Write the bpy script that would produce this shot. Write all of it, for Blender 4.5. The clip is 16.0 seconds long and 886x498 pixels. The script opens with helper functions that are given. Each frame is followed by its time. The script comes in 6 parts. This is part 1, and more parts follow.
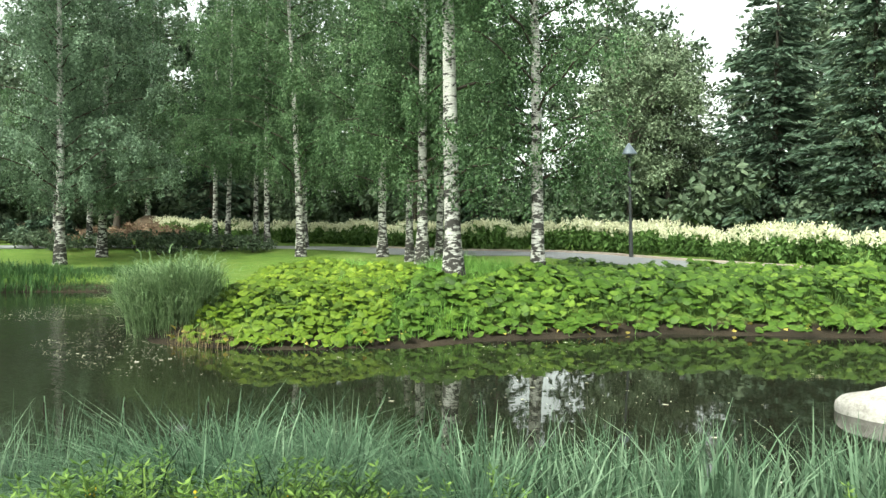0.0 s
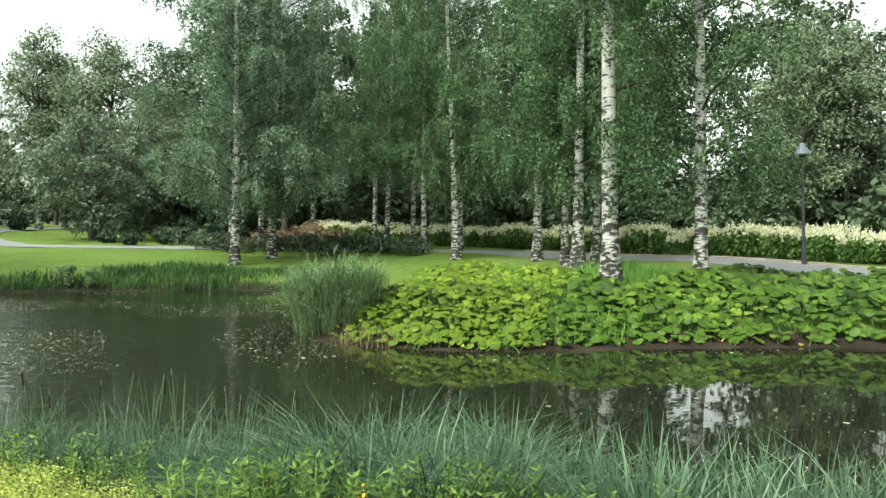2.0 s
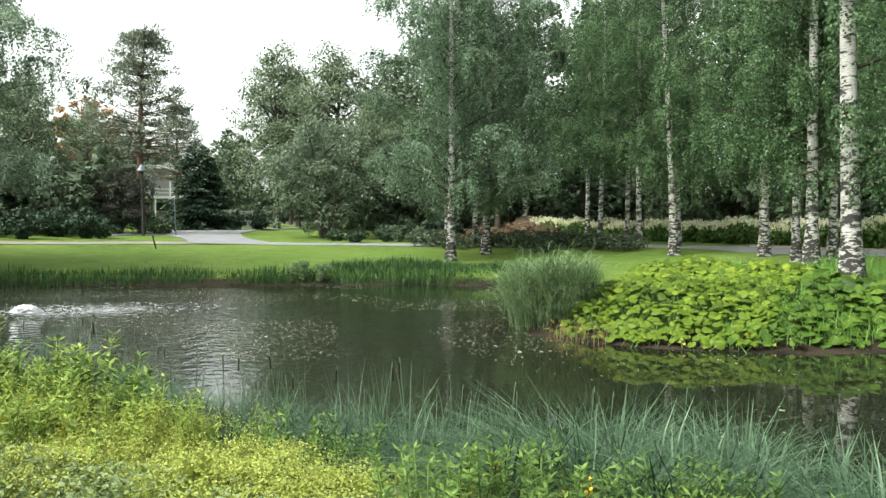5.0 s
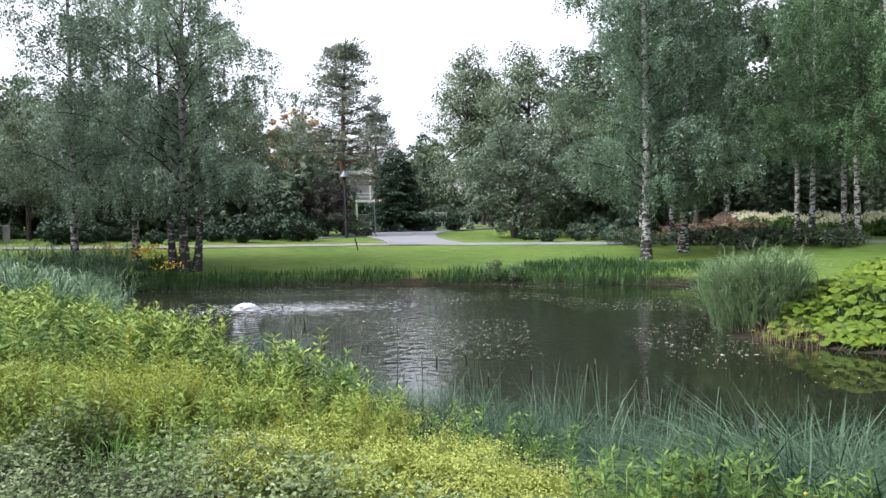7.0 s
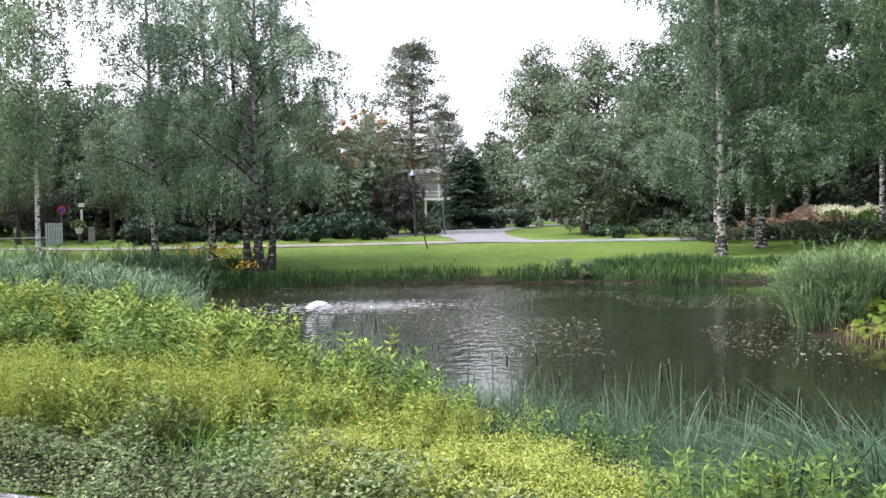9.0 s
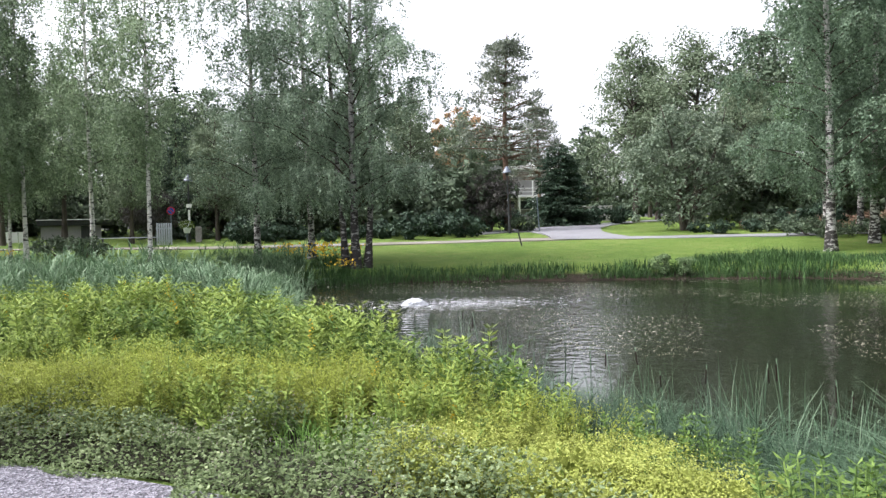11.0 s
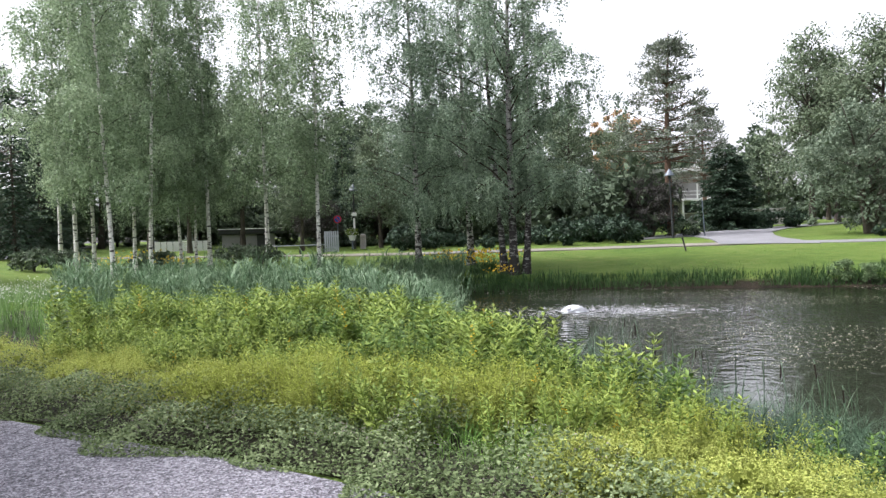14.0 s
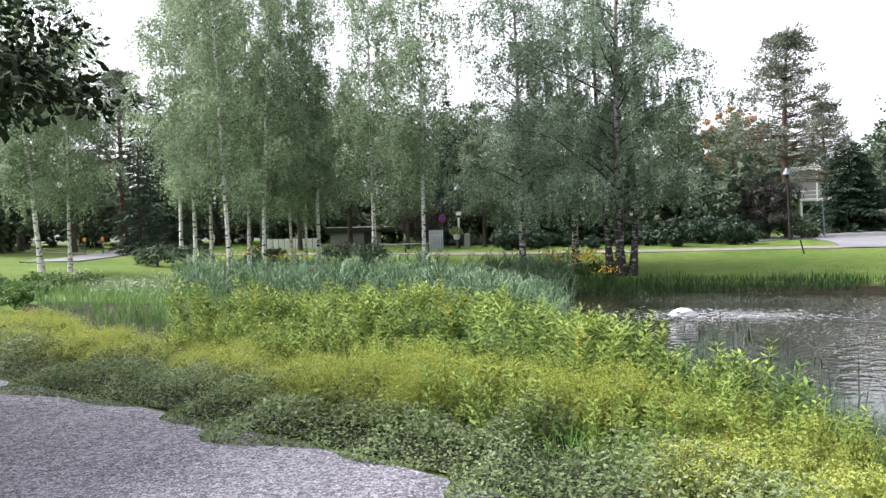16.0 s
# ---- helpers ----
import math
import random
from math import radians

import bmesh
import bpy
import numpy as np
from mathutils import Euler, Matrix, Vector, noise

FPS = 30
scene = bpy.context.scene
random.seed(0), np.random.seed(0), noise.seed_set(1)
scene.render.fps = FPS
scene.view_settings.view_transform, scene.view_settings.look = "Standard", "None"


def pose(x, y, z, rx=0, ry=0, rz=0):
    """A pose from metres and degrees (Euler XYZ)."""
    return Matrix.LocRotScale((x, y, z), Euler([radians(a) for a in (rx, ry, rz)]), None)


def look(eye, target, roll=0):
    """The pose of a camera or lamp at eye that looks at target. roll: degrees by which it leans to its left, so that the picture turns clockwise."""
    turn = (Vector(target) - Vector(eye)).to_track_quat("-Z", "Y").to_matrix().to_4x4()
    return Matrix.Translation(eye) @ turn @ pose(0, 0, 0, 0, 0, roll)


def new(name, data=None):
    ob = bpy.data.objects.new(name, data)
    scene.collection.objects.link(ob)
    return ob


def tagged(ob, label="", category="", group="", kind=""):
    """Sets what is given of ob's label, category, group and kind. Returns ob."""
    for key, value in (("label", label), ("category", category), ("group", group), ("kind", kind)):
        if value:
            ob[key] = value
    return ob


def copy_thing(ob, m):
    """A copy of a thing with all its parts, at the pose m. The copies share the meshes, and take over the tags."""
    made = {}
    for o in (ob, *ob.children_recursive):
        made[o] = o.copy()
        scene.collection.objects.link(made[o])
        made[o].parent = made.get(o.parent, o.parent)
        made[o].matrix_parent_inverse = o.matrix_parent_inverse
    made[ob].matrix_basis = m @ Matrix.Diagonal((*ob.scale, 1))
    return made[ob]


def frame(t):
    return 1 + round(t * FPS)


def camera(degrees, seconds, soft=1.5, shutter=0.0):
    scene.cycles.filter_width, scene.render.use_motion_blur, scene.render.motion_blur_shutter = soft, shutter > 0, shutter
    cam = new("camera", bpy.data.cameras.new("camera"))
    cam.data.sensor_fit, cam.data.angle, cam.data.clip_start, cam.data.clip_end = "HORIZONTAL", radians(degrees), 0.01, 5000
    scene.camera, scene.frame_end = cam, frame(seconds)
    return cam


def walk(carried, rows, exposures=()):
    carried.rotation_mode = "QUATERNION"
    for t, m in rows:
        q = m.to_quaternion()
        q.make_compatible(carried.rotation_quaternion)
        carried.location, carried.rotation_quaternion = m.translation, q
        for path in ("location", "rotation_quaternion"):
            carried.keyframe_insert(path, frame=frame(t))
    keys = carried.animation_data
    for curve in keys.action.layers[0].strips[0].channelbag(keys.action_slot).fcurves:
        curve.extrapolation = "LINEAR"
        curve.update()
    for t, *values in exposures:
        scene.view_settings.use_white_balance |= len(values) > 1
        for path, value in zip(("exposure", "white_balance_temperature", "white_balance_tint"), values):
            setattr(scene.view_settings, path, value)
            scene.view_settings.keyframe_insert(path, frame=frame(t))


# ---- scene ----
cam = camera(57.51, 16.0, soft=1.4)
ROWS = [
    (0, 0.000, 0.000, 1.500, 0.00, -0.80, -0.70),
    (0.5, -0.023, 0.018, 1.496, 5.09, -0.78, -0.70),
    (1, -0.040, 0.034, 1.489, 7.57, -0.68, -0.83),
    (1.5, -0.047, 0.030, 1.487, 9.11, -0.65, -0.98),
    (2, -0.054, 0.021, 1.485, 10.86, -0.66, -1.06),
    (2.5, -0.071, 0.023, 1.481, 15.54, -0.78, -1.07),
    (3, -0.081, 0.024, 1.477, 20.35, -0.91, -0.96),
    (5.5, -0.124, 0.011, 1.455, 28.69, -1.22, -0.28),
    (6.0, -0.128, 0.019, 1.459, 33.63, -1.27, 0.04),
    (6.5, -0.121, 0.001, 1.468, 37.65, -1.26, 0.18),
    (7.0, -0.120, -0.002, 1.467, 39.30, -1.19, 0.41),
    (7.5, -0.119, -0.003, 1.471, 40.36, -1.23, 0.56),
    (8.0, -0.116, -0.011, 1.473, 41.54, -1.25, 0.69),
    (8.5, -0.114, -0.019, 1.479, 42.88, -1.25, 0.79),
    (9.0, -0.115, -0.014, 1.478, 44.18, -1.31, 0.98),
    (11.5, -0.114, -0.058, 1.488, 52.86, -1.29, 1.59),
    (12.0, -0.117, -0.064, 1.490, 54.80, -1.15, 1.83),
    (12.5, -0.115, -0.069, 1.492, 56.18, -0.98, 2.02),
    (13.0, -0.111, -0.073, 1.492, 58.42, -0.79, 2.01),
    (13.5, -0.108, -0.074, 1.493, 60.03, -0.66, 1.92),
    (14.0, -0.102, -0.080, 1.493, 61.97, -0.63, 1.89),
    (14.5, -0.103, -0.085, 1.494, 63.12, -0.58, 1.76),
    (15.0, -0.099, -0.093, 1.496, 64.68, -0.56, 1.52),
    (15.5, -0.106, -0.099, 1.495, 67.27, -0.59, 1.29),
    (16.0, -0.086, -0.114, 1.498, 69.31, -0.47, 1.35),
]
walk(cam, [(t, pose(x, y, z, 90 + pitch, roll, yaw)) for t, x, y, z, yaw, pitch, roll in ROWS],
     exposures=[(0.0, 1.72, 6650, -8), (1.0, 1.66, 6650, -8), (1.5, 1.46, 6650, -8), (2.5, 1.52, 6700, -8), (3.0, 1.34, 6700, -7), (5.5, 1.58, 6550, 3), (6.5, 1.4, 5950, 13), (9.0, 1.62, 6150, 15), (12.5, 1.58, 6200, 15), (13.5, 1.48, 6200, 15), (14.5, 1.48, 6200, 15), (16.0, 1.62, 6250, 15)])
# ---------- world, sun, exposure ----------
world = bpy.data.worlds.new("evening_sky")
scene.world = world
world.use_nodes = True
wn, wl = world.node_tree.nodes, world.node_tree.links
sky = wn.new("ShaderNodeTexSky")
sky.sky_type, sky.sun_disc = "NISHITA", False
SUN_UP, SUN_TURN = radians(52), radians(215)
sky.sun_elevation, sky.sun_rotation = SUN_UP, SUN_TURN
sky.air_density, sky.dust_density, sky.ozone_density = 1.0, 4.0, 1.0
soft_sky = wn.new("ShaderNodeHueSaturation")
soft_sky.inputs["Saturation"].default_value = 0.12
wl.new(sky.outputs[0], soft_sky.inputs["Color"])
wl.new(soft_sky.outputs[0], wn["Background"].inputs[0])
wn["Background"].inputs[1].default_value = 0.15

sun = new("sun", bpy.data.lights.new("sun", "SUN"))
sun.data.energy, sun.data.angle, sun.data.color = 1.5, radians(30), (1.0, 0.95, 0.88)
sun_dir = Vector((math.sin(SUN_TURN) * math.cos(SUN_UP), math.cos(SUN_TURN) * math.cos(SUN_UP), math.sin(SUN_UP)))
sun.matrix_world = look(sun_dir * 80, (0, 0, 0))


# ---------- materials ----------
def material(name, rough=0.6, spec=0.3):
    m = bpy.data.materials.new(name)
    m.use_nodes = True
    b = m.node_tree.nodes["Principled BSDF"]
    b.inputs["Roughness"].default_value = rough
    b.inputs["Specular IOR Level"].default_value = spec
    return m, m.node_tree.nodes, m.node_tree.links, b


def ramp(nodes, stops, interp="LINEAR"):
    r = nodes.new("ShaderNodeValToRGB")
    r.color_ramp.interpolation = interp
    while len(r.color_ramp.elements) < len(stops):
        r.color_ramp.elements.new(0.5)
    for e, (p, c) in zip(r.color_ramp.elements, stops):
        e.position, e.color = p, (*c, 1)
    return r


def coords(nodes, links, scale=(1, 1, 1), space="Object"):
    tc, mp = nodes.new("ShaderNodeTexCoord"), nodes.new("ShaderNodeMapping")
    links.new(tc.outputs[space], mp.inputs[0])
    mp.inputs["Scale"].default_value = scale
    return mp.outputs[0]


def noise_tex(nodes, links, vec, scale, detail=4, rough=0.55):
    n = nodes.new("ShaderNodeTexNoise")
    n.inputs["Scale"].default_value, n.inputs["Detail"].default_value, n.inputs["Roughness"].default_value = scale, detail, rough
    links.new(vec, n.inputs["Vector"])
    return n.outputs[0]


def bump(nodes, links, height, bsdf, strength, dist):
    b = nodes.new("ShaderNodeBump")
    b.inputs["Strength"].default_value, b.inputs["Distance"].default_value = strength, dist
    links.new(height, b.inputs["Height"])
    links.new(b.outputs[0], bsdf.inputs["Normal"])


def mix_color(nodes, links, fac, a, b, mode="MIX"):
    m = nodes.new("ShaderNodeMix")
    m.data_type, m.blend_type = "RGBA", mode
    for sock, v in ((m.inputs[0], fac), (m.inputs[6], a), (m.inputs[7], b)):
        if isinstance(v, (int, float)):
            sock.default_value = v
        elif isinstance(v, tuple):
            sock.default_value = (*v, 1)
        else:
            links.new(v, sock)
    return m.outputs[2]


def leaf_material(name, dark, mid, light, rough=0.6, through_light=0.2, spec=0.16, patch=0.6):
    """Leaves: each one its own shade, larger drifts of tone through the crown, light passing through the blade."""
    m, n, l, b = material(name, rough, spec)
    dark, mid, light = (tuple(k * (0.97 * v + 0.03 * c[1]) for v in c) for k, c in ((0.72, dark), (0.97, mid), (1.05, light)))
    geo = n.new("ShaderNodeNewGeometry")
    r = ramp(n, [(0.0, dark), (0.55, mid), (1.0, light)])
    drift = noise_tex(n, l, coords(n, l, space="Object"), patch, 2)
    add = n.new("ShaderNodeMath")
    add.operation = "MULTIPLY_ADD"
    l.new(geo.outputs["Random Per Island"], add.inputs[0])
    add.inputs[1].default_value = 0.6
    sub = n.new("ShaderNodeMath")
    sub.operation = "MULTIPLY_ADD"
    l.new(drift, sub.inputs[0])
    sub.inputs[1].default_value, sub.inputs[2].default_value = 0.9, -0.25
    l.new(sub.outputs[0], add.inputs[2])
    l.new(add.outputs[0], r.inputs[0])
    l.new(r.outputs[0], b.inputs["Base Color"])
    tr, mx = n.new("ShaderNodeBsdfTranslucent"), n.new("ShaderNodeMixShader")
    l.new(r.outputs[0], tr.inputs[0])
    mx.inputs[0].default_value = through_light
    l.new(b.outputs[0], mx.inputs[1])
    l.new(tr.outputs[0], mx.inputs[2])
    l.new(mx.outputs[0], n["Material Output"].inputs[0])
    return m


BIRCH_LEAF = leaf_material("birch_leaf", (0.034, 0.07, 0.03), (0.088, 0.155, 0.07), (0.205, 0.30, 0.15), rough=0.5, through_light=0.34)
OLD_LEAF = leaf_material("old_birch_leaf", (0.05, 0.085, 0.052), (0.135, 0.2, 0.128), (0.27, 0.365, 0.245), rough=0.5, through_light=0.34)
WEST_LEAF = leaf_material("west_birch_leaf", (0.085, 0.13, 0.09), (0.215, 0.29, 0.2), (0.4, 0.49, 0.36), rough=0.5, through_light=0.4)
YOUNG_LEAF = leaf_material("young_birch_leaf", (0.09, 0.14, 0.08), (0.235, 0.315, 0.185), (0.43, 0.52, 0.34), rough=0.5, through_light=0.34)
FOREST_LEAF = leaf_material("forest_leaf", (0.036, 0.058, 0.034), (0.085, 0.12, 0.072), (0.155, 0.195, 0.12))
APPLE_LEAF = leaf_material("apple_leaf", (0.08, 0.115, 0.075), (0.155, 0.205, 0.14), (0.27, 0.325, 0.23))
GREY_LEAF = leaf_material("grey_green_leaf", (0.075, 0.108, 0.062), (0.155, 0.202, 0.122), (0.26, 0.315, 0.205))
# low evening sun on a far treetop, put into the leaf colour
SUNLIT_LEAF = leaf_material("sunlit_orange_leaf", (0.25, 0.15, 0.07), (0.38, 0.24, 0.12), (0.46, 0.33, 0.19))
FIR_NEEDLE = leaf_material("blue_green_needle", (0.034, 0.06, 0.042), (0.075, 0.115, 0.078), (0.14, 0.19, 0.13), through_light=0.12)
NEEDLE = leaf_material("spruce_needle", (0.018, 0.036, 0.022), (0.038, 0.068, 0.042), (0.075, 0.115, 0.07), through_light=0.1)
PINE_NEEDLE = leaf_material("pine_needle", (0.085, 0.105, 0.08), (0.165, 0.19, 0.145), (0.27, 0.3, 0.225), through_light=0.12)
PURPLE_LEAF = leaf_material("dark_bush_leaf", (0.035, 0.035, 0.035), (0.07, 0.066, 0.06), (0.12, 0.11, 0.095), through_light=0.15)
BUTTERBUR_DEEP = leaf_material("deep_butterbur_leaf", (0.012, 0.032, 0.005), (0.054, 0.105, 0.011), (0.14, 0.21, 0.026), rough=0.5, through_light=0.16, patch=0.35)
BUTTERBUR = leaf_material("butterbur_leaf", (0.018, 0.04, 0.004), (0.085, 0.138, 0.009), (0.205, 0.265, 0.024), rough=0.5, through_light=0.18, patch=0.35)
SEDGE = leaf_material("sedge_blade", (0.007, 0.02, 0.009), (0.04, 0.082, 0.042), (0.18, 0.255, 0.16), through_light=0.1)
CATTAIL_BLADE = leaf_material("cattail_blade", (0.022, 0.05, 0.026), (0.08, 0.137, 0.08), (0.27, 0.36, 0.245))
BLUE_REED = leaf_material("blue_reed_blade", (0.04, 0.085, 0.036), (0.13, 0.215, 0.115), (0.33, 0.42, 0.285))
REED = leaf_material("reed_blade", (0.075, 0.13, 0.05), (0.17, 0.255, 0.115), (0.33, 0.42, 0.24))
DRY_REED = leaf_material("dry_reed", (0.14, 0.105, 0.055), (0.25, 0.19, 0.10), (0.36, 0.29, 0.17), rough=0.7)
LADY_FLOWER = leaf_material("ladys_mantle_flower", (0.28, 0.33, 0.06), (0.36, 0.405, 0.09), (0.44, 0.48, 0.15), rough=0.85, patch=1.5)
SPRAY_FLOWER = leaf_material("mantle_spray", (0.19, 0.24, 0.035), (0.30, 0.355, 0.055), (0.41, 0.46, 0.10), rough=0.8, patch=1.5)
LADY_LEAF = leaf_material("ladys_mantle_leaf", (0.13, 0.165, 0.03), (0.215, 0.255, 0.045), (0.29, 0.33, 0.07))
LOOSESTRIFE = leaf_material("loosestrife_leaf", (0.06, 0.105, 0.02), (0.2, 0.28, 0.05), (0.38, 0.46, 0.11), rough=0.6, patch=1.2)
GREEN_LOOSE = leaf_material("green_loosestrife_leaf", (0.03, 0.07, 0.014), (0.1, 0.175, 0.035), (0.24, 0.33, 0.08), rough=0.6, patch=1.2)
GERANIUM = leaf_material("groundcover_leaf", (0.05, 0.085, 0.032), (0.16, 0.215, 0.09), (0.33, 0.40, 0.21), patch=1.6)
GRASS = leaf_material("grass_blade", (0.07, 0.16, 0.03), (0.13, 0.26, 0.05), (0.22, 0.36, 0.08))
MEADOW = leaf_material("meadow_blade", (0.07, 0.135, 0.04), (0.15, 0.245, 0.085), (0.27, 0.37, 0.16))
BANK_GRASS = leaf_material("bank_grass", (0.022, 0.055, 0.018), (0.045, 0.10, 0.03), (0.10, 0.18, 0.055), through_light=0.1)
CREAM = leaf_material("cream_plume", (0.5, 0.5, 0.30), (0.72, 0.7, 0.5), (0.86, 0.85, 0.7), rough=0.8)
GOAT_LEAF = leaf_material("goatsbeard_leaf", (0.05, 0.10, 0.025), (0.10, 0.18, 0.045), (0.18, 0.28, 0.08))
HEATH = leaf_material("red_heath", (0.13, 0.08, 0.06), (0.23, 0.155, 0.11), (0.33, 0.25, 0.18), rough=0.8)
YELLOW = leaf_material("yellow_flower", (0.6, 0.36, 0.02), (0.75, 0.5, 0.03), (0.85, 0.62, 0.06), rough=0.6)
WHITE_FLOWER = leaf_material("white_umbel", (0.6, 0.62, 0.55), (0.72, 0.74, 0.68), (0.82, 0.83, 0.8), rough=0.7)
LITTER = leaf_material("yellowed_leaf", (0.2, 0.16, 0.04), (0.42, 0.34, 0.08), (0.6, 0.5, 0.14), rough=0.7)
FADED = leaf_material("faded_flower", (0.16, 0.14, 0.12), (0.27, 0.24, 0.21), (0.38, 0.35, 0.32), rough=0.8)
SPECK_GLINT = leaf_material("speck_and_glint", (0.25, 0.24, 0.15), (0.45, 0.44, 0.33), (0.62, 0.62, 0.52), rough=0.6)
# near-black: the backlit shade under the crown is put into the leaf colour
OVERHANG_LEAF = leaf_material("backlit_overhang_leaf", (0.012, 0.02, 0.009), (0.022, 0.036, 0.013), (0.045, 0.065, 0.022), through_light=0.06)


def bark_birch(name="birch_bark", scars=0.16, lo=0.25, hi=0.5):
    m, n, l, b = material(name, 0.75, 0.2)
    v = coords(n, l, (1.0, 1.0, 4.5))
    dashes = noise_tex(n, l, v, 5.0, 3, 0.6)
    blotch = noise_tex(n, l, coords(n, l, (1.0, 1.0, 2.4)), 4.2, 4, 0.65)
    sep = n.new("ShaderNodeSeparateXYZ")
    tc = n.new("ShaderNodeTexCoord")
    l.new(tc.outputs["Object"], sep.inputs[0])
    old = n.new("ShaderNodeMapRange")  # corky dark bark at the foot of old birches
    old.inputs[1].default_value, old.inputs[2].default_value, old.inputs[3].default_value, old.inputs[4].default_value = 0.0, 4.5, scars, 0.15 * scars
    l.new(sep.outputs[2], old.inputs[0])
    both = n.new("ShaderNodeMath")
    both.operation = "ADD"
    l.new(blotch, both.inputs[0])
    l.new(old.outputs[0], both.inputs[1])
    k1 = ramp(n, [(0.575, (0, 0, 0)), (0.64, (1, 1, 1))])
    l.new(both.outputs[0], k1.inputs[0])
    k2 = ramp(n, [(0.60, (0, 0, 0)), (0.68, (0.8, 0.8, 0.8))])
    l.new(dashes, k2.inputs[0])
    dark = mix_color(n, l, 1.0, k1.outputs[0], k2.outputs[0], "LIGHTEN")
    fine = noise_tex(n, l, coords(n, l, (1, 1, 6)), 9.0, 5)
    white = ramp(n, [(0.3, (lo, lo * 0.96, lo * 0.9)), (0.7, (hi, hi * 0.985, hi * 0.94))])
    l.new(fine, white.inputs[0])
    l.new(mix_color(n, l, dark, white.outputs[0], (0.035, 0.032, 0.03)), b.inputs["Base Color"])
    bump(n, l, both.outputs[0], b, 0.5, 0.03)
    return m


def bark(name, a, c, scale=6.0, stretch=0.25):
    m, n, l, b = material(name, 0.85, 0.2)
    f = noise_tex(n, l, coords(n, l, (1, 1, stretch)), scale, 6, 0.65)
    r = ramp(n, [(0.3, a), (0.7, c)])
    l.new(f, r.inputs[0])
    l.new(r.outputs[0], b.inputs["Base Color"])
    bump(n, l, f, b, 0.8, 0.03)
    return m


BIRCH_BARK = bark_birch()
OLD_BARK = bark_birch("old_birch_bark", 0.22, 0.16, 0.34)
YOUNG_BARK = bark_birch("young_birch_bark", 0.06, 0.5, 0.72)
TWIG = bark("dark_twig", (0.03, 0.025, 0.02), (0.08, 0.065, 0.05))
DARK_BARK = bark("dark_bark", (0.035, 0.03, 0.025), (0.10, 0.085, 0.07))
PINE_BARK = bark("pine_bark", (0.07, 0.045, 0.032), (0.19, 0.12, 0.085))


def surface(name, stops, scales, rough=0.85, spec=0.2, strength=0.6, dist=0.02, space="Object"):
    """A plain ground or built surface: coarse stains over fine grain, with relief."""
    m, n, l, b = material(name, rough, spec)
    v = coords(n, l, space=space)
    f = noise_tex(n, l, v, scales[0], 5)
    g = noise_tex(n, l, v, scales[1], 4, 0.7)
    h = mix_color(n, l, 0.55, f, g)
    r = ramp(n, stops)
    l.new(h, r.inputs[0])
    l.new(r.outputs[0], b.inputs["Base Color"])
    bump(n, l, g, b, strength, dist)
    return m


def ground_material():
    m, n, l, b = material("lawn_and_bank", 0.9, 0.15)
    v = coords(n, l)
    big, mid, fine = noise_tex(n, l, v, 0.22, 4), noise_tex(n, l, v, 1.6, 4), noise_tex(n, l, v, 28, 4, 0.75)
    lawn = ramp(n, [(0.38, (0.045, 0.09, 0.017)), (0.5, (0.10, 0.16, 0.028)), (0.62, (0.165, 0.19, 0.06))])
    l.new(mix_color(n, l, 0.5, mix_color(n, l, 0.5, big, mid), fine), lawn.inputs[0])
    soil = ramp(n, [(0.3, (0.012, 0.009, 0.006)), (0.7, (0.04, 0.03, 0.02))])
    l.new(mid, soil.inputs[0])
    geo, sep = n.new("ShaderNodeNewGeometry"), n.new("ShaderNodeSeparateXYZ")
    l.new(geo.outputs["Position"], sep.inputs[0])
    wob = n.new("ShaderNodeMath")
    wob.operation = "MULTIPLY_ADD"
    l.new(mid, wob.inputs[0])
    wob.inputs[1].default_value = 0.12
    l.new(sep.outputs[2], wob.inputs[2])
    edge = ramp(n, [(0.0, (1, 1, 1)), (1.0, (0, 0, 0))])
    mr = n.new("ShaderNodeMapRange")
    mr.inputs[1].default_value, mr.inputs[2].default_value = -0.12, 0.0
    l.new(wob.outputs[0], mr.inputs[0])
    l.new(mr.outputs[0], edge.inputs[0])
    l.new(mix_color(n, l, edge.outputs[0], lawn.outputs[0], soil.outputs[0]), b.inputs["Base Color"])
    bump(n, l, fine, b, 0.8, 0.04)
    return m


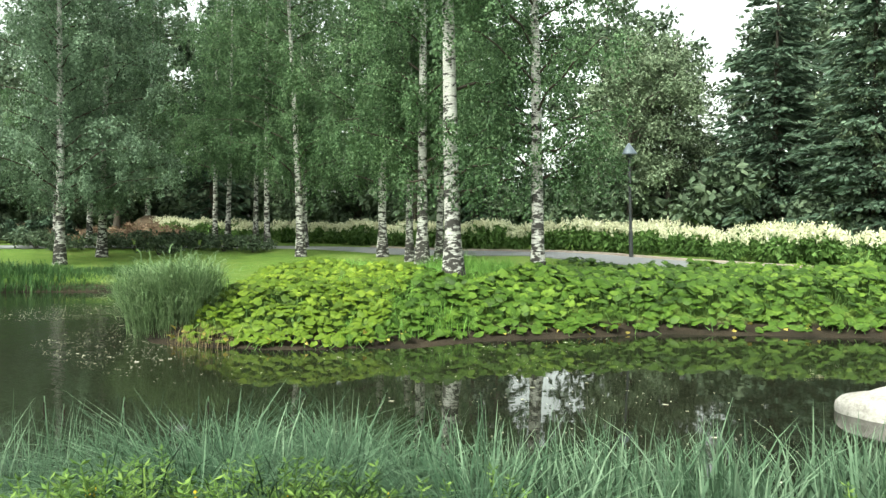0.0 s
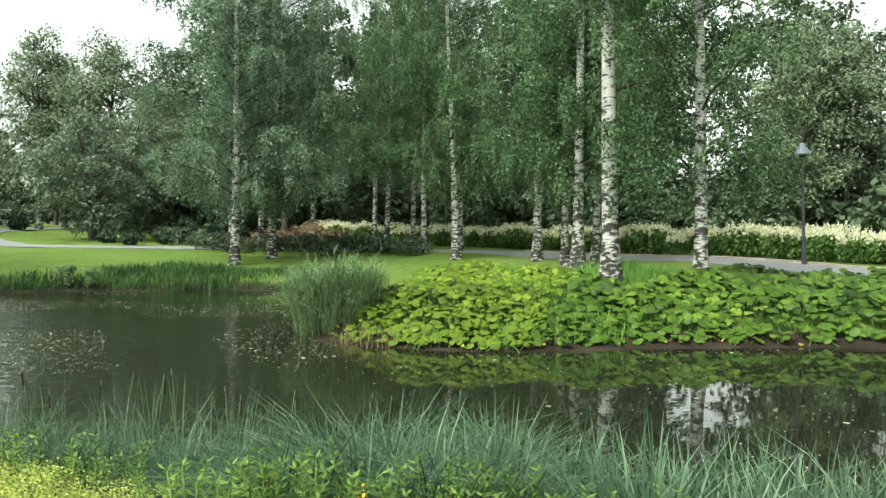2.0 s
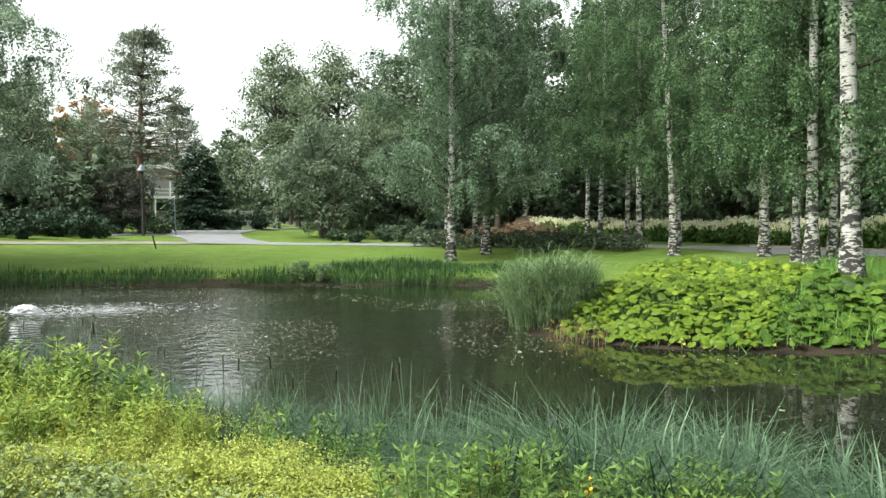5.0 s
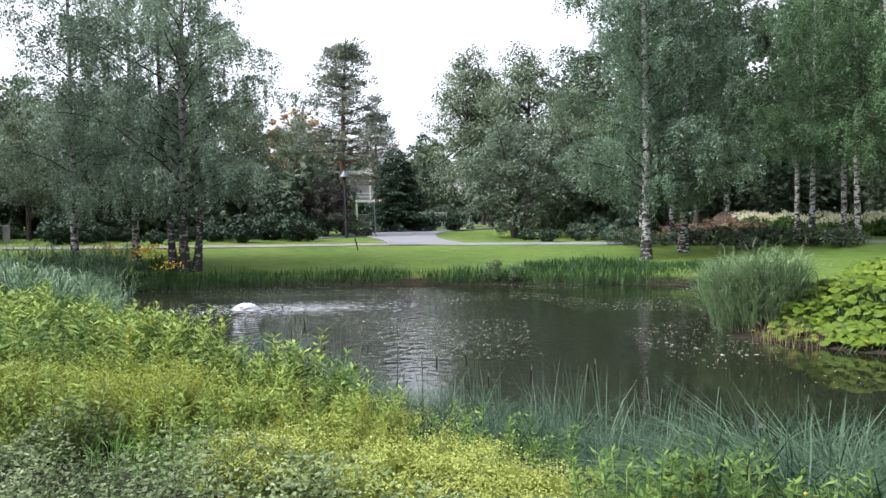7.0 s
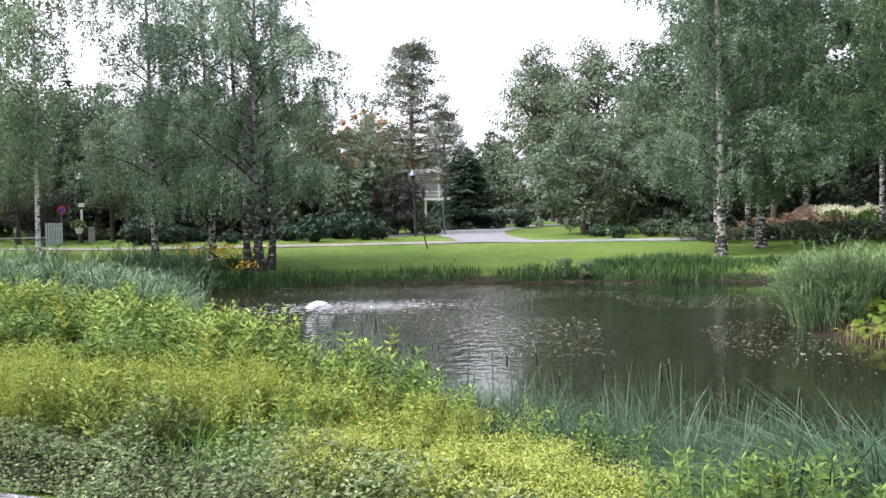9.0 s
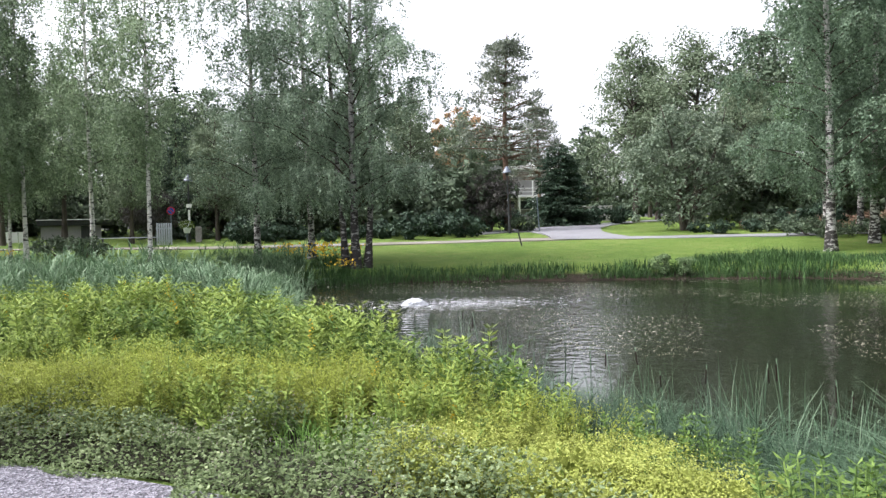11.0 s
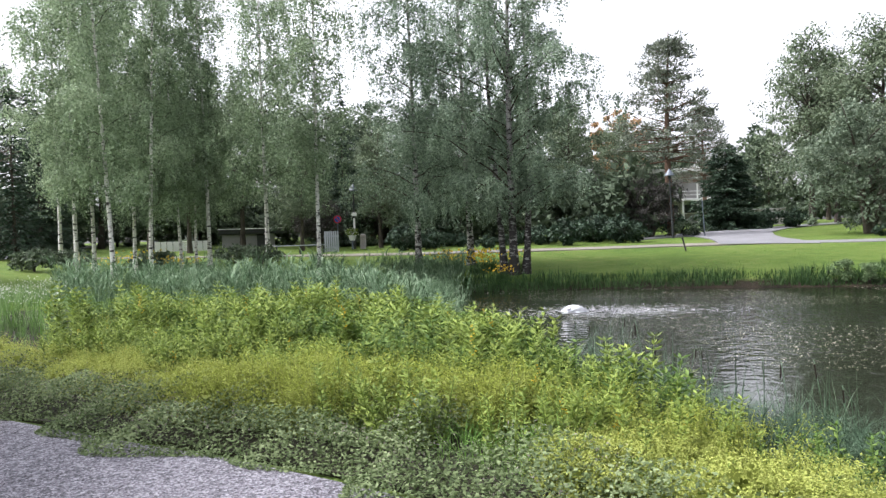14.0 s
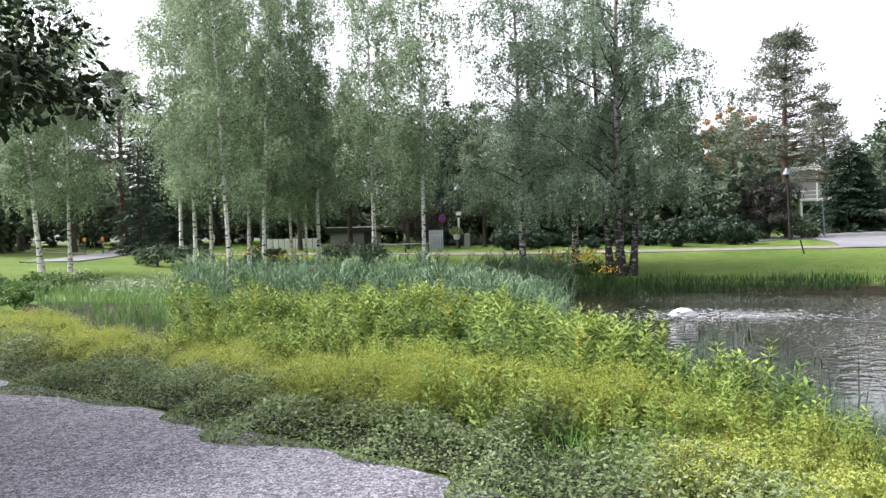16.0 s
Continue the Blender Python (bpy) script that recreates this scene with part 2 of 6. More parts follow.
def water_material():
    m, n, l, b = material("pond_water", 0.02, 0.5)
    b.inputs["Base Color"].default_value = (0.012, 0.013, 0.008, 1)
    b.inputs["IOR"].default_value = 1.33
    tc = n.new("ShaderNodeTexCoord")
    calm = noise_tex(n, l, coords(n, l, (1, 1, 1)), 1.3, 2)
    small = noise_tex(n, l, coords(n, l, (1, 1, 1)), 5.0, 2, 0.5)
    away = n.new("ShaderNodeVectorMath")  # distance from the jet, which stirs the water
    away.operation = "DISTANCE"
    l.new(tc.outputs["Object"], away.inputs[0])
    away.inputs[1].default_value = (-15.9, 11.8, 0)
    stir = n.new("ShaderNodeMapRange")
    stir.inputs[1].default_value, stir.inputs[2].default_value, stir.inputs[3].default_value, stir.inputs[4].default_value = 0.4, 14.0, 1.5, 0.012
    stir.interpolation_type = "SMOOTHSTEP"
    l.new(away.outputs["Value"], stir.inputs[0])
    mul = n.new("ShaderNodeMath")
    mul.operation = "MULTIPLY"
    l.new(small, mul.inputs[0])
    l.new(stir.outputs[0], mul.inputs[1])
    tot = n.new("ShaderNodeMath")
    tot.operation = "MULTIPLY_ADD"
    l.new(calm, tot.inputs[0])
    tot.inputs[1].default_value = 0.035
    l.new(mul.outputs[0], tot.inputs[2])
    bump(n, l, tot.outputs[0], b, 0.7, 0.055)
    return m


GROUND = ground_material()
WATER = water_material()
SOIL = surface("bed_soil", [(0.3, (0.012, 0.012, 0.007)), (0.7, (0.034, 0.033, 0.018))], (2.0, 30.0), strength=0.8)


def gravel_material():
    m, n, l, b = material("path_gravel", 0.85, 0.25)
    v = coords(n, l)
    cells = []
    for scale in (75.0, 32.0):
        vo = n.new("ShaderNodeTexVoronoi")
        vo.inputs["Scale"].default_value = scale
        l.new(v, vo.inputs["Vector"])
        cells.append(vo)
    sep = n.new("ShaderNodeSeparateColor")
    l.new(cells[0].outputs["Color"], sep.inputs[0])
    sep2 = n.new("ShaderNodeSeparateColor")
    l.new(cells[1].outputs["Color"], sep2.inputs[0])
    tone = mix_color(n, l, 0.35, sep.outputs[0], sep2.outputs[1])
    worn = noise_tex(n, l, v, 0.9, 5)
    tone = mix_color(n, l, 0.3, tone, worn)
    r = ramp(n, [(0.22, (0.06, 0.057, 0.066)), (0.5, (0.205, 0.198, 0.226)), (0.78, (0.46, 0.445, 0.49))])
    l.new(tone, r.inputs[0])
    l.new(r.outputs[0], b.inputs["Base Color"])
    bump(n, l, cells[0].outputs["Distance"], b, 0.9, 0.02)
    return m


GRAVEL = gravel_material()
ASPHALT = surface("pale_asphalt", [(0.3, (0.155, 0.155, 0.168)), (0.7, (0.235, 0.235, 0.25))], (0.7, 40.0), strength=0.3)
PATH_GRIT = surface("path_grit", [(0.3, (0.15, 0.135, 0.125)), (0.7, (0.25, 0.225, 0.205))], (0.7, 40.0), strength=0.3)
KERB = surface("kerb_stone", [(0.3, (0.25, 0.2, 0.17)), (0.7, (0.42, 0.36, 0.32))], (2.0, 30.0))
GRANITE = surface("granite", [(0.3, (0.16, 0.145, 0.135)), (0.5, (0.3, 0.28, 0.265)), (0.72, (0.46, 0.44, 0.42))], (2.2, 25.0), strength=0.8)
CONCRETE = surface("pale_concrete", [(0.3, (0.28, 0.275, 0.265)), (0.7, (0.42, 0.41, 0.40))], (0.5, 18.0), strength=0.25)
DARK_PAINT = surface("black_painted_steel", [(0.3, (0.02, 0.022, 0.025)), (0.7, (0.045, 0.047, 0.05))], (2.0, 30.0), rough=0.45, spec=0.5, strength=0.1)
CAP_METAL = surface("grey_sheet_metal", [(0.3, (0.08, 0.10, 0.13)), (0.7, (0.13, 0.155, 0.19))], (2.0, 30.0), rough=0.4, spec=0.5, strength=0.1)
GREY_WOOD = surface("weathered_wood", [(0.3, (0.30, 0.315, 0.36)), (0.7, (0.46, 0.48, 0.54))], (3.0, 40.0), strength=0.4)
WHITE_PAINT = surface("white_paint", [(0.3, (0.66, 0.66, 0.65)), (0.7, (0.82, 0.82, 0.81))], (2.0, 30.0), rough=0.5, strength=0.1)
SIGN_RED = surface("sign_red", [(0.3, (0.45, 0.03, 0.06)), (0.7, (0.55, 0.05, 0.08))], (2.0, 30.0), rough=0.5, strength=0.05)
SIGN_BLUE = surface("sign_blue", [(0.3, (0.04, 0.08, 0.35)), (0.7, (0.06, 0.1, 0.42))], (2.0, 30.0), rough=0.5, strength=0.05)
ORANGE_PAINT = surface("orange_paint", [(0.3, (0.7, 0.22, 0.02)), (0.7, (0.8, 0.3, 0.03))], (2.0, 30.0), rough=0.5, strength=0.05)
DARK_GLASS = surface("dark_window_glass", [(0.3, (0.02, 0.025, 0.03)), (0.7, (0.05, 0.06, 0.07))], (0.5, 2.0), rough=0.08, spec=0.6, strength=0.02)
BROWN_HEAD = surface("cattail_head", [(0.3, (0.01, 0.008, 0.006)), (0.7, (0.024, 0.017, 0.011))], (9.0, 120.0), strength=0.4, dist=0.004)


def foam_material():
    m, n, l, b = material("white_foam", 0.35, 0.5)
    f = noise_tex(n, l, coords(n, l, (1, 1, 0.4)), 14, 4)
    r = ramp(n, [(0.3, (0.48, 0.52, 0.56)), (0.6, (0.72, 0.74, 0.77))])
    l.new(f, r.inputs[0])
    l.new(r.outputs[0], b.inputs["Base Color"])
    bump(n, l, f, b, 0.7, 0.05)
    return m


FOAM = foam_material()


# ---------- building helpers ----------
rng = np.random.default_rng(7)


def mesh_of(name, verts, faces, mat, smooth=False):
    me = bpy.data.meshes.new(name)
    me.from_pydata(np.asarray(verts, float).tolist() if len(verts) < 2000 else np.ascontiguousarray(verts, np.float32), [], faces)
    me.materials.append(mat)
    if smooth:
        me.shade_smooth()
    me.update()
    return me


def part(name, bm, mat, parent=None, label=""):
    """One mesh object from a bmesh or a mesh, under a thing or a part."""
    if isinstance(bm, bmesh.types.BMesh):
        me = bpy.data.meshes.new(name)
        bm.to_mesh(me)
        bm.free()
        me.materials.append(mat)
    else:
        me = bm
    ob = new(name, me)
    if parent:
        ob.parent = parent
    if label:
        ob["label"] = label
    return ob


def thing(name, label, category, group="", kind="", at=None):
    ob = tagged(new(name), label, category, group, kind)
    ob.empty_display_size = 0.2
    if at is not None:
        ob.matrix_basis = at
    return ob


def unit(v):
    return v / np.maximum(np.linalg.norm(v, axis=-1, keepdims=True), 1e-9)


def leaves(name, centre, axis, size, aspect, mat, gen, fold=0.25, facing=None):
    """Many small leaf blades, each a folded lozenge of its own, lying along axis."""
    n = len(centre)
    a = unit(axis)
    b = unit(np.cross(a, unit(gen.normal(size=(n, 3))) * (1.0 if facing is None else 0.6) + (0 if facing is None else unit(facing))))
    c = np.cross(a, b)
    size = np.broadcast_to(np.asarray(size, float), (n,))[:, None]
    v = np.empty((n, 4, 3))
    v[:, 0] = centre - a * size * 0.5
    v[:, 1] = centre + b * size * aspect * 0.5 + c * size * aspect * fold * 0.5
    v[:, 2] = centre + a * size * 0.5
    v[:, 3] = centre - b * size * aspect * 0.5 + c * size * aspect * fold * 0.5
    idx = np.arange(n * 4).reshape(n, 4)
    return mesh_of(name, v.reshape(-1, 3), idx if n * 4 >= 2000 else idx.tolist(), mat)


def blades(name, base, heading, height, bend, width, mat, levels=4):
    """Grass-like blades: tapering strips that rise and arch over towards their heading."""
    n = len(base)
    h, bend, width = (np.broadcast_to(np.asarray(q, float), (n,)) for q in (height, bend, width))
    d = np.stack([np.cos(heading), np.sin(heading), np.zeros(n)], 1)
    side = np.stack([-np.sin(heading), np.cos(heading), np.zeros(n)], 1)
    v = np.empty((n, levels, 2, 3))
    for k in range(levels):
        s = k / (levels - 1)
        mid = base + d * (h * bend * s ** 2)[:, None] + np.array([0, 0, 1]) * (h * (s - 0.45 * np.minimum(bend, 1.3) * s ** 2.5))[:, None]
        w = (width * (1 - s ** 1.6) * 0.5 + 0.0006)[:, None]
        v[:, k, 0], v[:, k, 1] = mid - side * w, mid + side * w
    idx = np.arange(n * levels * 2).reshape(n, levels, 2)
    q = np.stack([idx[:, :-1, 0], idx[:, :-1, 1], idx[:, 1:, 1], idx[:, 1:, 0]], -1).reshape(-1, 4)
    return mesh_of(name, v.reshape(-1, 3), q if n * levels * 2 >= 2000 else q.tolist(), mat)


def tubes(name, paths, radii, mat, sides=6):
    """Tapering round stems along paths (each an array of points, with a radius at each)."""
    verts, faces, k0 = [], [], 0
    ring = np.linspace(0, 2 * np.pi, sides, endpoint=False)
    for pts, rad in zip(paths, radii):
        pts = np.asarray(pts, float)
        tang = unit(np.gradient(pts, axis=0))
        ref = np.where(np.abs(tang[:, 2:3]) > 0.9, [[1.0, 0, 0]], [[0, 0, 1.0]])
        u = unit(np.cross(tang, ref))
        w = np.cross(tang, u)
        v = pts[:, None] + np.asarray(rad)[:, None, None] * (u[:, None] * np.cos(ring)[None, :, None] + w[:, None] * np.sin(ring)[None, :, None])
        verts.append(v.reshape(-1, 3))
        m = len(pts)
        for i in range(m - 1):
            for j in range(sides):
                j2 = (j + 1) % sides
                faces.append((k0 + i * sides + j, k0 + i * sides + j2, k0 + (i + 1) * sides + j2, k0 + (i + 1) * sides + j))
        faces.append(tuple(k0 + (m - 1) * sides + j for j in range(sides)))
        k0 += m * sides
    return mesh_of(name, np.concatenate(verts), faces, mat, smooth=True)


def box(bm, cx, cy, cz, sx, sy, sz, bevel=0.0, turn=0.0):
    """A bevelled block in a bmesh, centred at c with size s."""
    m = Matrix.LocRotScale((cx, cy, cz), Euler((0, 0, turn)), (sx, sy, sz))
    g = bmesh.ops.create_cube(bm, size=1, matrix=m)
    if bevel:
        ed = {e for v in g["verts"] for e in v.link_edges}
        bmesh.ops.bevel(bm, geom=list(ed), offset=bevel, segments=1, affect="EDGES")
    return bm


def cone(bm, x, y, z0, z1, r0, r1, sides=12):
    bmesh.ops.create_cone(bm, cap_ends=True, segments=sides, radius1=max(r0, 1e-4), radius2=max(r1, 1e-4), depth=z1 - z0,
                          matrix=Matrix.Translation((x, y, (z0 + z1) / 2)))
    return bm


# ---------- the lie of the land ----------
POND = np.array([(14, 6.5), (9, 5.6), (5, 5.0), (2, 4.8), (0, 4.8), (-2.2, 4.9), (-4, 5.0), (-6, 5.3), (-9, 6.2), (-13, 7.0), (-18, 6.6), (-23, 5),
                 (-26, 7), (-26, 12), (-24.2, 14.8), (-22, 17.9), (-19, 20.5), (-16.1, 23.1), (-13.2, 25.1), (-10.9, 25.8), (-8.5, 25), (-7.5, 22),
                 (-6.8, 18), (-5.8, 15.3), (-4.6, 13.6), (-3, 13.1), (-1.7, 13.2), (0.2, 14.5), (2.3, 15.2), (4.7, 16.1), (8.5, 15.8), (14, 15), (20, 14), (20, 8)])
PATH_EDGE = np.array([(30, 5), (14, 3.9), (8, 3.6), (3, 3.1), (0, 2.8), (-2.5, 2.4), (-4.4, 1.85), (-5.8, 1.2), (-7, 0.5), (-8.7, -0.4), (-10.3, -1.6), (-14, -4.5), (-22, -12)])
WATER_Z = -0.35


def to_line(x, y, line):
    p = np.stack([np.ravel(x), np.ravel(y)], 1).astype(float)
    best = np.full(len(p), 1e9)
    for a, b in zip(line[:-1], line[1:]):
        d = b - a
        k = np.clip(((p - a) @ d) / (d @ d), 0, 1)
        best = np.minimum(best, np.hypot(*(p - a - k[:, None] * d).T))
    return best.reshape(np.shape(x))


def inside(x, y, poly):
    px, py = np.ravel(x).astype(float), np.ravel(y).astype(float)
    odd = np.zeros(len(px), bool)
    for a, b in zip(poly, np.roll(poly, -1, 0)):
        if a[1] != b[1]:
            odd ^= ((a[1] > py) != (b[1] > py)) & (px < (b[0] - a[0]) * (py - a[1]) / (b[1] - a[1]) + a[0])
    return odd.reshape(np.shape(x))


def shore(x, y):
    """Metres from the water's edge, negative over water."""
    d = to_line(x, y, np.vstack([POND, POND[:1]]))
    return np.where(inside(x, y, POND), -d, d)


def smooth(v, a, b):
    k = np.clip((v - a) / (b - a), 0, 1)
    return k * k * (3 - 2 * k)


def land(x, y):
    x, y = np.asarray(x, float), np.asarray(y, float)
    s = shore(x, y)
    o = np.maximum(s, 0)
    far = -0.35 + 0.45 * (smooth(o, -0.3, 1.2) - smooth(0, -0.3, 1.2)) + 0.075 * np.minimum(o, 12) + 0.033 * np.clip(o - 12, 0, 40)
    near = np.minimum(-0.35 + 0.36 * (smooth(o, -0.2, 2.4) - smooth(0, -0.2, 2.4)), 0)
    w = smooth(np.hypot(x, y), 8, 20)
    w = np.where(y < -2, smooth(np.hypot(x, y), 11, 26), w)
    return np.where(s < 0, WATER_Z - 0.7 * smooth(-s, 0, 2.5), near * (1 - w) + far * w)


def path_off(x, y):
    return to_line(x, y, PATH_EDGE)


def at_land(x, y, turn=0.0, scale=1.0, sink=0.03, lean=(0.0, 0.0)):
    z = float(land(np.array([x]), np.array([y]))[0])
    return Matrix.Translation((x, y, z - sink)) @ Euler((radians(lean[0]), radians(lean[1]), 0)).to_matrix().to_4x4() @ pose(0, 0, 0, 0, 0, turn) @ Matrix.Diagonal((scale, scale, scale, 1))


# ---------- ground, water, paths ----------
def build_ground():
    na = 380
    rad = np.concatenate([[0.4], np.geomspace(1.0, 75, 130), np.geomspace(82, 2500, 22)])
    ang = np.linspace(0, 2 * np.pi, na, endpoint=False)
    R, A = np.meshgrid(rad, ang, indexing="ij")
    x, y = R * np.cos(A), R * np.sin(A)
    z = land(x, y)
    rough = np.array([noise.noise((px * 0.35, py * 0.35, 0)) for px, py in zip(x.ravel(), y.ravel())]).reshape(x.shape)
    z = z + 0.04 * rough * (np.hypot(x, y) > 12)
    v = np.stack([x, y, z], -1).reshape(-1, 3)
    i, j = np.meshgrid(np.arange(len(rad) - 1), np.arange(na), indexing="ij")
    j2 = (j + 1) % na
    q = np.stack([i * na + j, (i + 1) * na + j, (i + 1) * na + j2, i * na + j2], -1).reshape(-1, 4)
    v = np.vstack([v, [[0, 0, float(land(np.zeros(1), np.zeros(1))[0])]]])
    faces = q.tolist() + [(len(v) - 1, j, (j + 1) % na) for j in range(na)]
    ob = part("ground", mesh_of("ground", v, faces, GROUND, smooth=True), GROUND)
    tagged(ob, "mown green lawn rising gently from dark muddy pond banks", "ground", kind="structure")


def build_water():
    c = POND.mean(0)
    big = POND + unit(POND - c) * 1.2
    v = [(x, y, WATER_Z) for x, y in big]
    ob = part("water", mesh_of("water", v, [tuple(range(len(v)))], WATER), WATER)
    tagged(ob, "dark still pond water with faint ripples and reflections", "water", kind="structure")


def ribbon(name, left, right, mat, lift, label, category, thick=0.06, across=8, step=0.6):
    """A road sheet between two edge lines, laid on the land."""
    def even(line, n):
        line = np.asarray(line, float)
        d = np.concatenate([[0], np.cumsum(np.hypot(*np.diff(line, axis=0).T))])
        t = np.linspace(0, d[-1], n)
        return np.stack([np.interp(t, d, line[:, 0]), np.interp(t, d, line[:, 1])], 1)
    length = np.hypot(*np.diff(np.asarray(left, float), axis=0).T).sum()
    n = int(length / step) + 2
    a, b = even(left, n), even(right, n)
    for e in (a, b):  # ease the corners
        for _ in range(3):
            e[1:-1] = (e[:-2] + 2 * e[1:-1] + e[2:]) / 4
    k = np.linspace(0, 1, across)[None, :, None]
    p = a[:, None] * (1 - k) + b[:, None] * k
    z = land(p[..., 0], p[..., 1]) + lift
    v = np.concatenate([p, z[..., None]], -1).reshape(-1, 3)
    i, j = np.meshgrid(np.arange(n - 1), np.arange(across - 1), indexing="ij")
    q = np.stack([i * across + j, (i + 1) * across + j, (i + 1) * across + j + 1, i * across + j + 1], -1).reshape(-1, 4).tolist()
    m = len(v)
    rim = [i * across for i in range(n)], [i * across + across - 1 for i in range(n)]
    low = v.copy()
    low[:, 2] -= thick
    for r in rim:
        q += [(r[i], r[i + 1], r[i + 1] + m, r[i] + m) for i in range(n - 1)]
    ob = part(name, mesh_of(name, np.vstack([v, low]), q, mat), mat)
    return tagged(ob, label, category, kind="structure")


def offset_line(line, d):
    line = np.asarray(line, float)
    t = unit(np.gradient(line, axis=0))
    return line + np.stack([-t[:, 1], t[:, 0]], 1) * d


build_ground()
build_water()
ribbon("gravel_path", PATH_EDGE, offset_line(PATH_EDGE, 3.2), GRAVEL, 0.02, "grey crushed-gravel garden path beside planted beds", "path", across=16, step=0.3)
FAR_PATH = np.array([(-60, -16), (-46, -2), (-40.5, 7), (-38.3, 11), (-35.8, 15.5), (-33, 20), (-28.6, 26), (-25.2, 29.2), (-20, 33), (-15, 36), (-10, 37.3), (-5, 35.6), (-0.8, 31.2), (2.6, 27.8), (5.9, 24.6), (9, 22.6), (14, 19), (24, 15)])
ribbon("planting_bed", PATH_EDGE[1:-1] + np.array([0.05, 0.13]), [(14, 6.3), (9, 5.4), (5, 4.85), (2, 4.6), (0, 4.6), (-2.2, 4.7), (-4, 4.8), (-6, 5.1), (-9, 6.0), (-13, 6.8), (-16.5, 5), (-16.5, -1.5)], SOIL, 0.035, "dark soil of the planted bed between path and pond", "soil", across=20, step=0.4)
WIDE = np.interp(np.arange(len(FAR_PATH)), [0, 9, 11, 18], [1.15, 1.15, 2.3, 2.3])[:, None]
ribbon("park_path", FAR_PATH[7:], offset_line(FAR_PATH, WIDE)[7:], ASPHALT, 0.03, "pale asphalt park path curving round the pond lawn", "path")
ribbon("park_path", FAR_PATH[:8], offset_line(FAR_PATH, WIDE)[:8], PATH_GRIT, 0.03, "narrow tan gritted park path above the pond lawn", "path")
ribbon("road", [(-36.6, 31.0), (-37.4, 35.1), (-38.2, 37.6), (-37.8, 40), (-37.9, 42.6), (-38.9, 46.9), (-39.4, 51), (-39, 58)], [(-33.9, 29.8), (-34.6, 33.3), (-32.6, 35), (-31.6, 36.6), (-32.8, 39.2), (-35.2, 43.2), (-37, 47.4), (-36.5, 58)], ASPHALT, 0.045, "pale asphalt side road climbing away between trees", "road")
ribbon("road", [(-26.5, 28.1), (-28.2, 29.7), (-30.2, 31.5), (-34.4, 34.4)], [(-22.9, 30.3), (-25.6, 31.7), (-28.8, 34.6), (-33.2, 39.6)], ASPHALT, 0.055, "pale asphalt junction joining side road and park path", "road")
ribbon("road", [(-36.5, -4.6), (-41, -3.3), (-48, -2), (-56, 0), (-66, 3)], [(-37, -2.5), (-41.5, -1.3), (-48, 0.2), (-56, 2.4), (-66, 6)], ASPHALT, 0.05, "pale asphalt branch path leading into the wood", "road")
ribbon("path_kerb", offset_line(FAR_PATH[11:], 2.3), offset_line(FAR_PATH[11:], 2.44), KERB, 0.10, "low reddish granite kerb along the park path", "kerb", thick=0.14, across=2)


# ---------- trees ----------
def bough(name, me, mat, parent, label=""):
    """A fine joined part that nobody could pick apart."""
    ob = part(name, me, mat, parent, label)
    ob["kind"] = "stuff"
    return ob


def stem_path(h, gen, sway=0.13, n=16):
    t = np.linspace(0, 1, n)
    ph = gen.uniform(0, 6.28, 2)
    return np.stack([sway * np.sin(t * 3.3 + ph[0]) * t, sway * np.sin(t * 2.7 + ph[1]) * t, t * h], 1)


def along(path, h, z):
    t = np.clip(np.asarray(z) / h, 0, 1) * (len(path) - 1)
    return np.stack([np.interp(t, np.arange(len(path)), path[:, k]) for k in range(3)], -1)


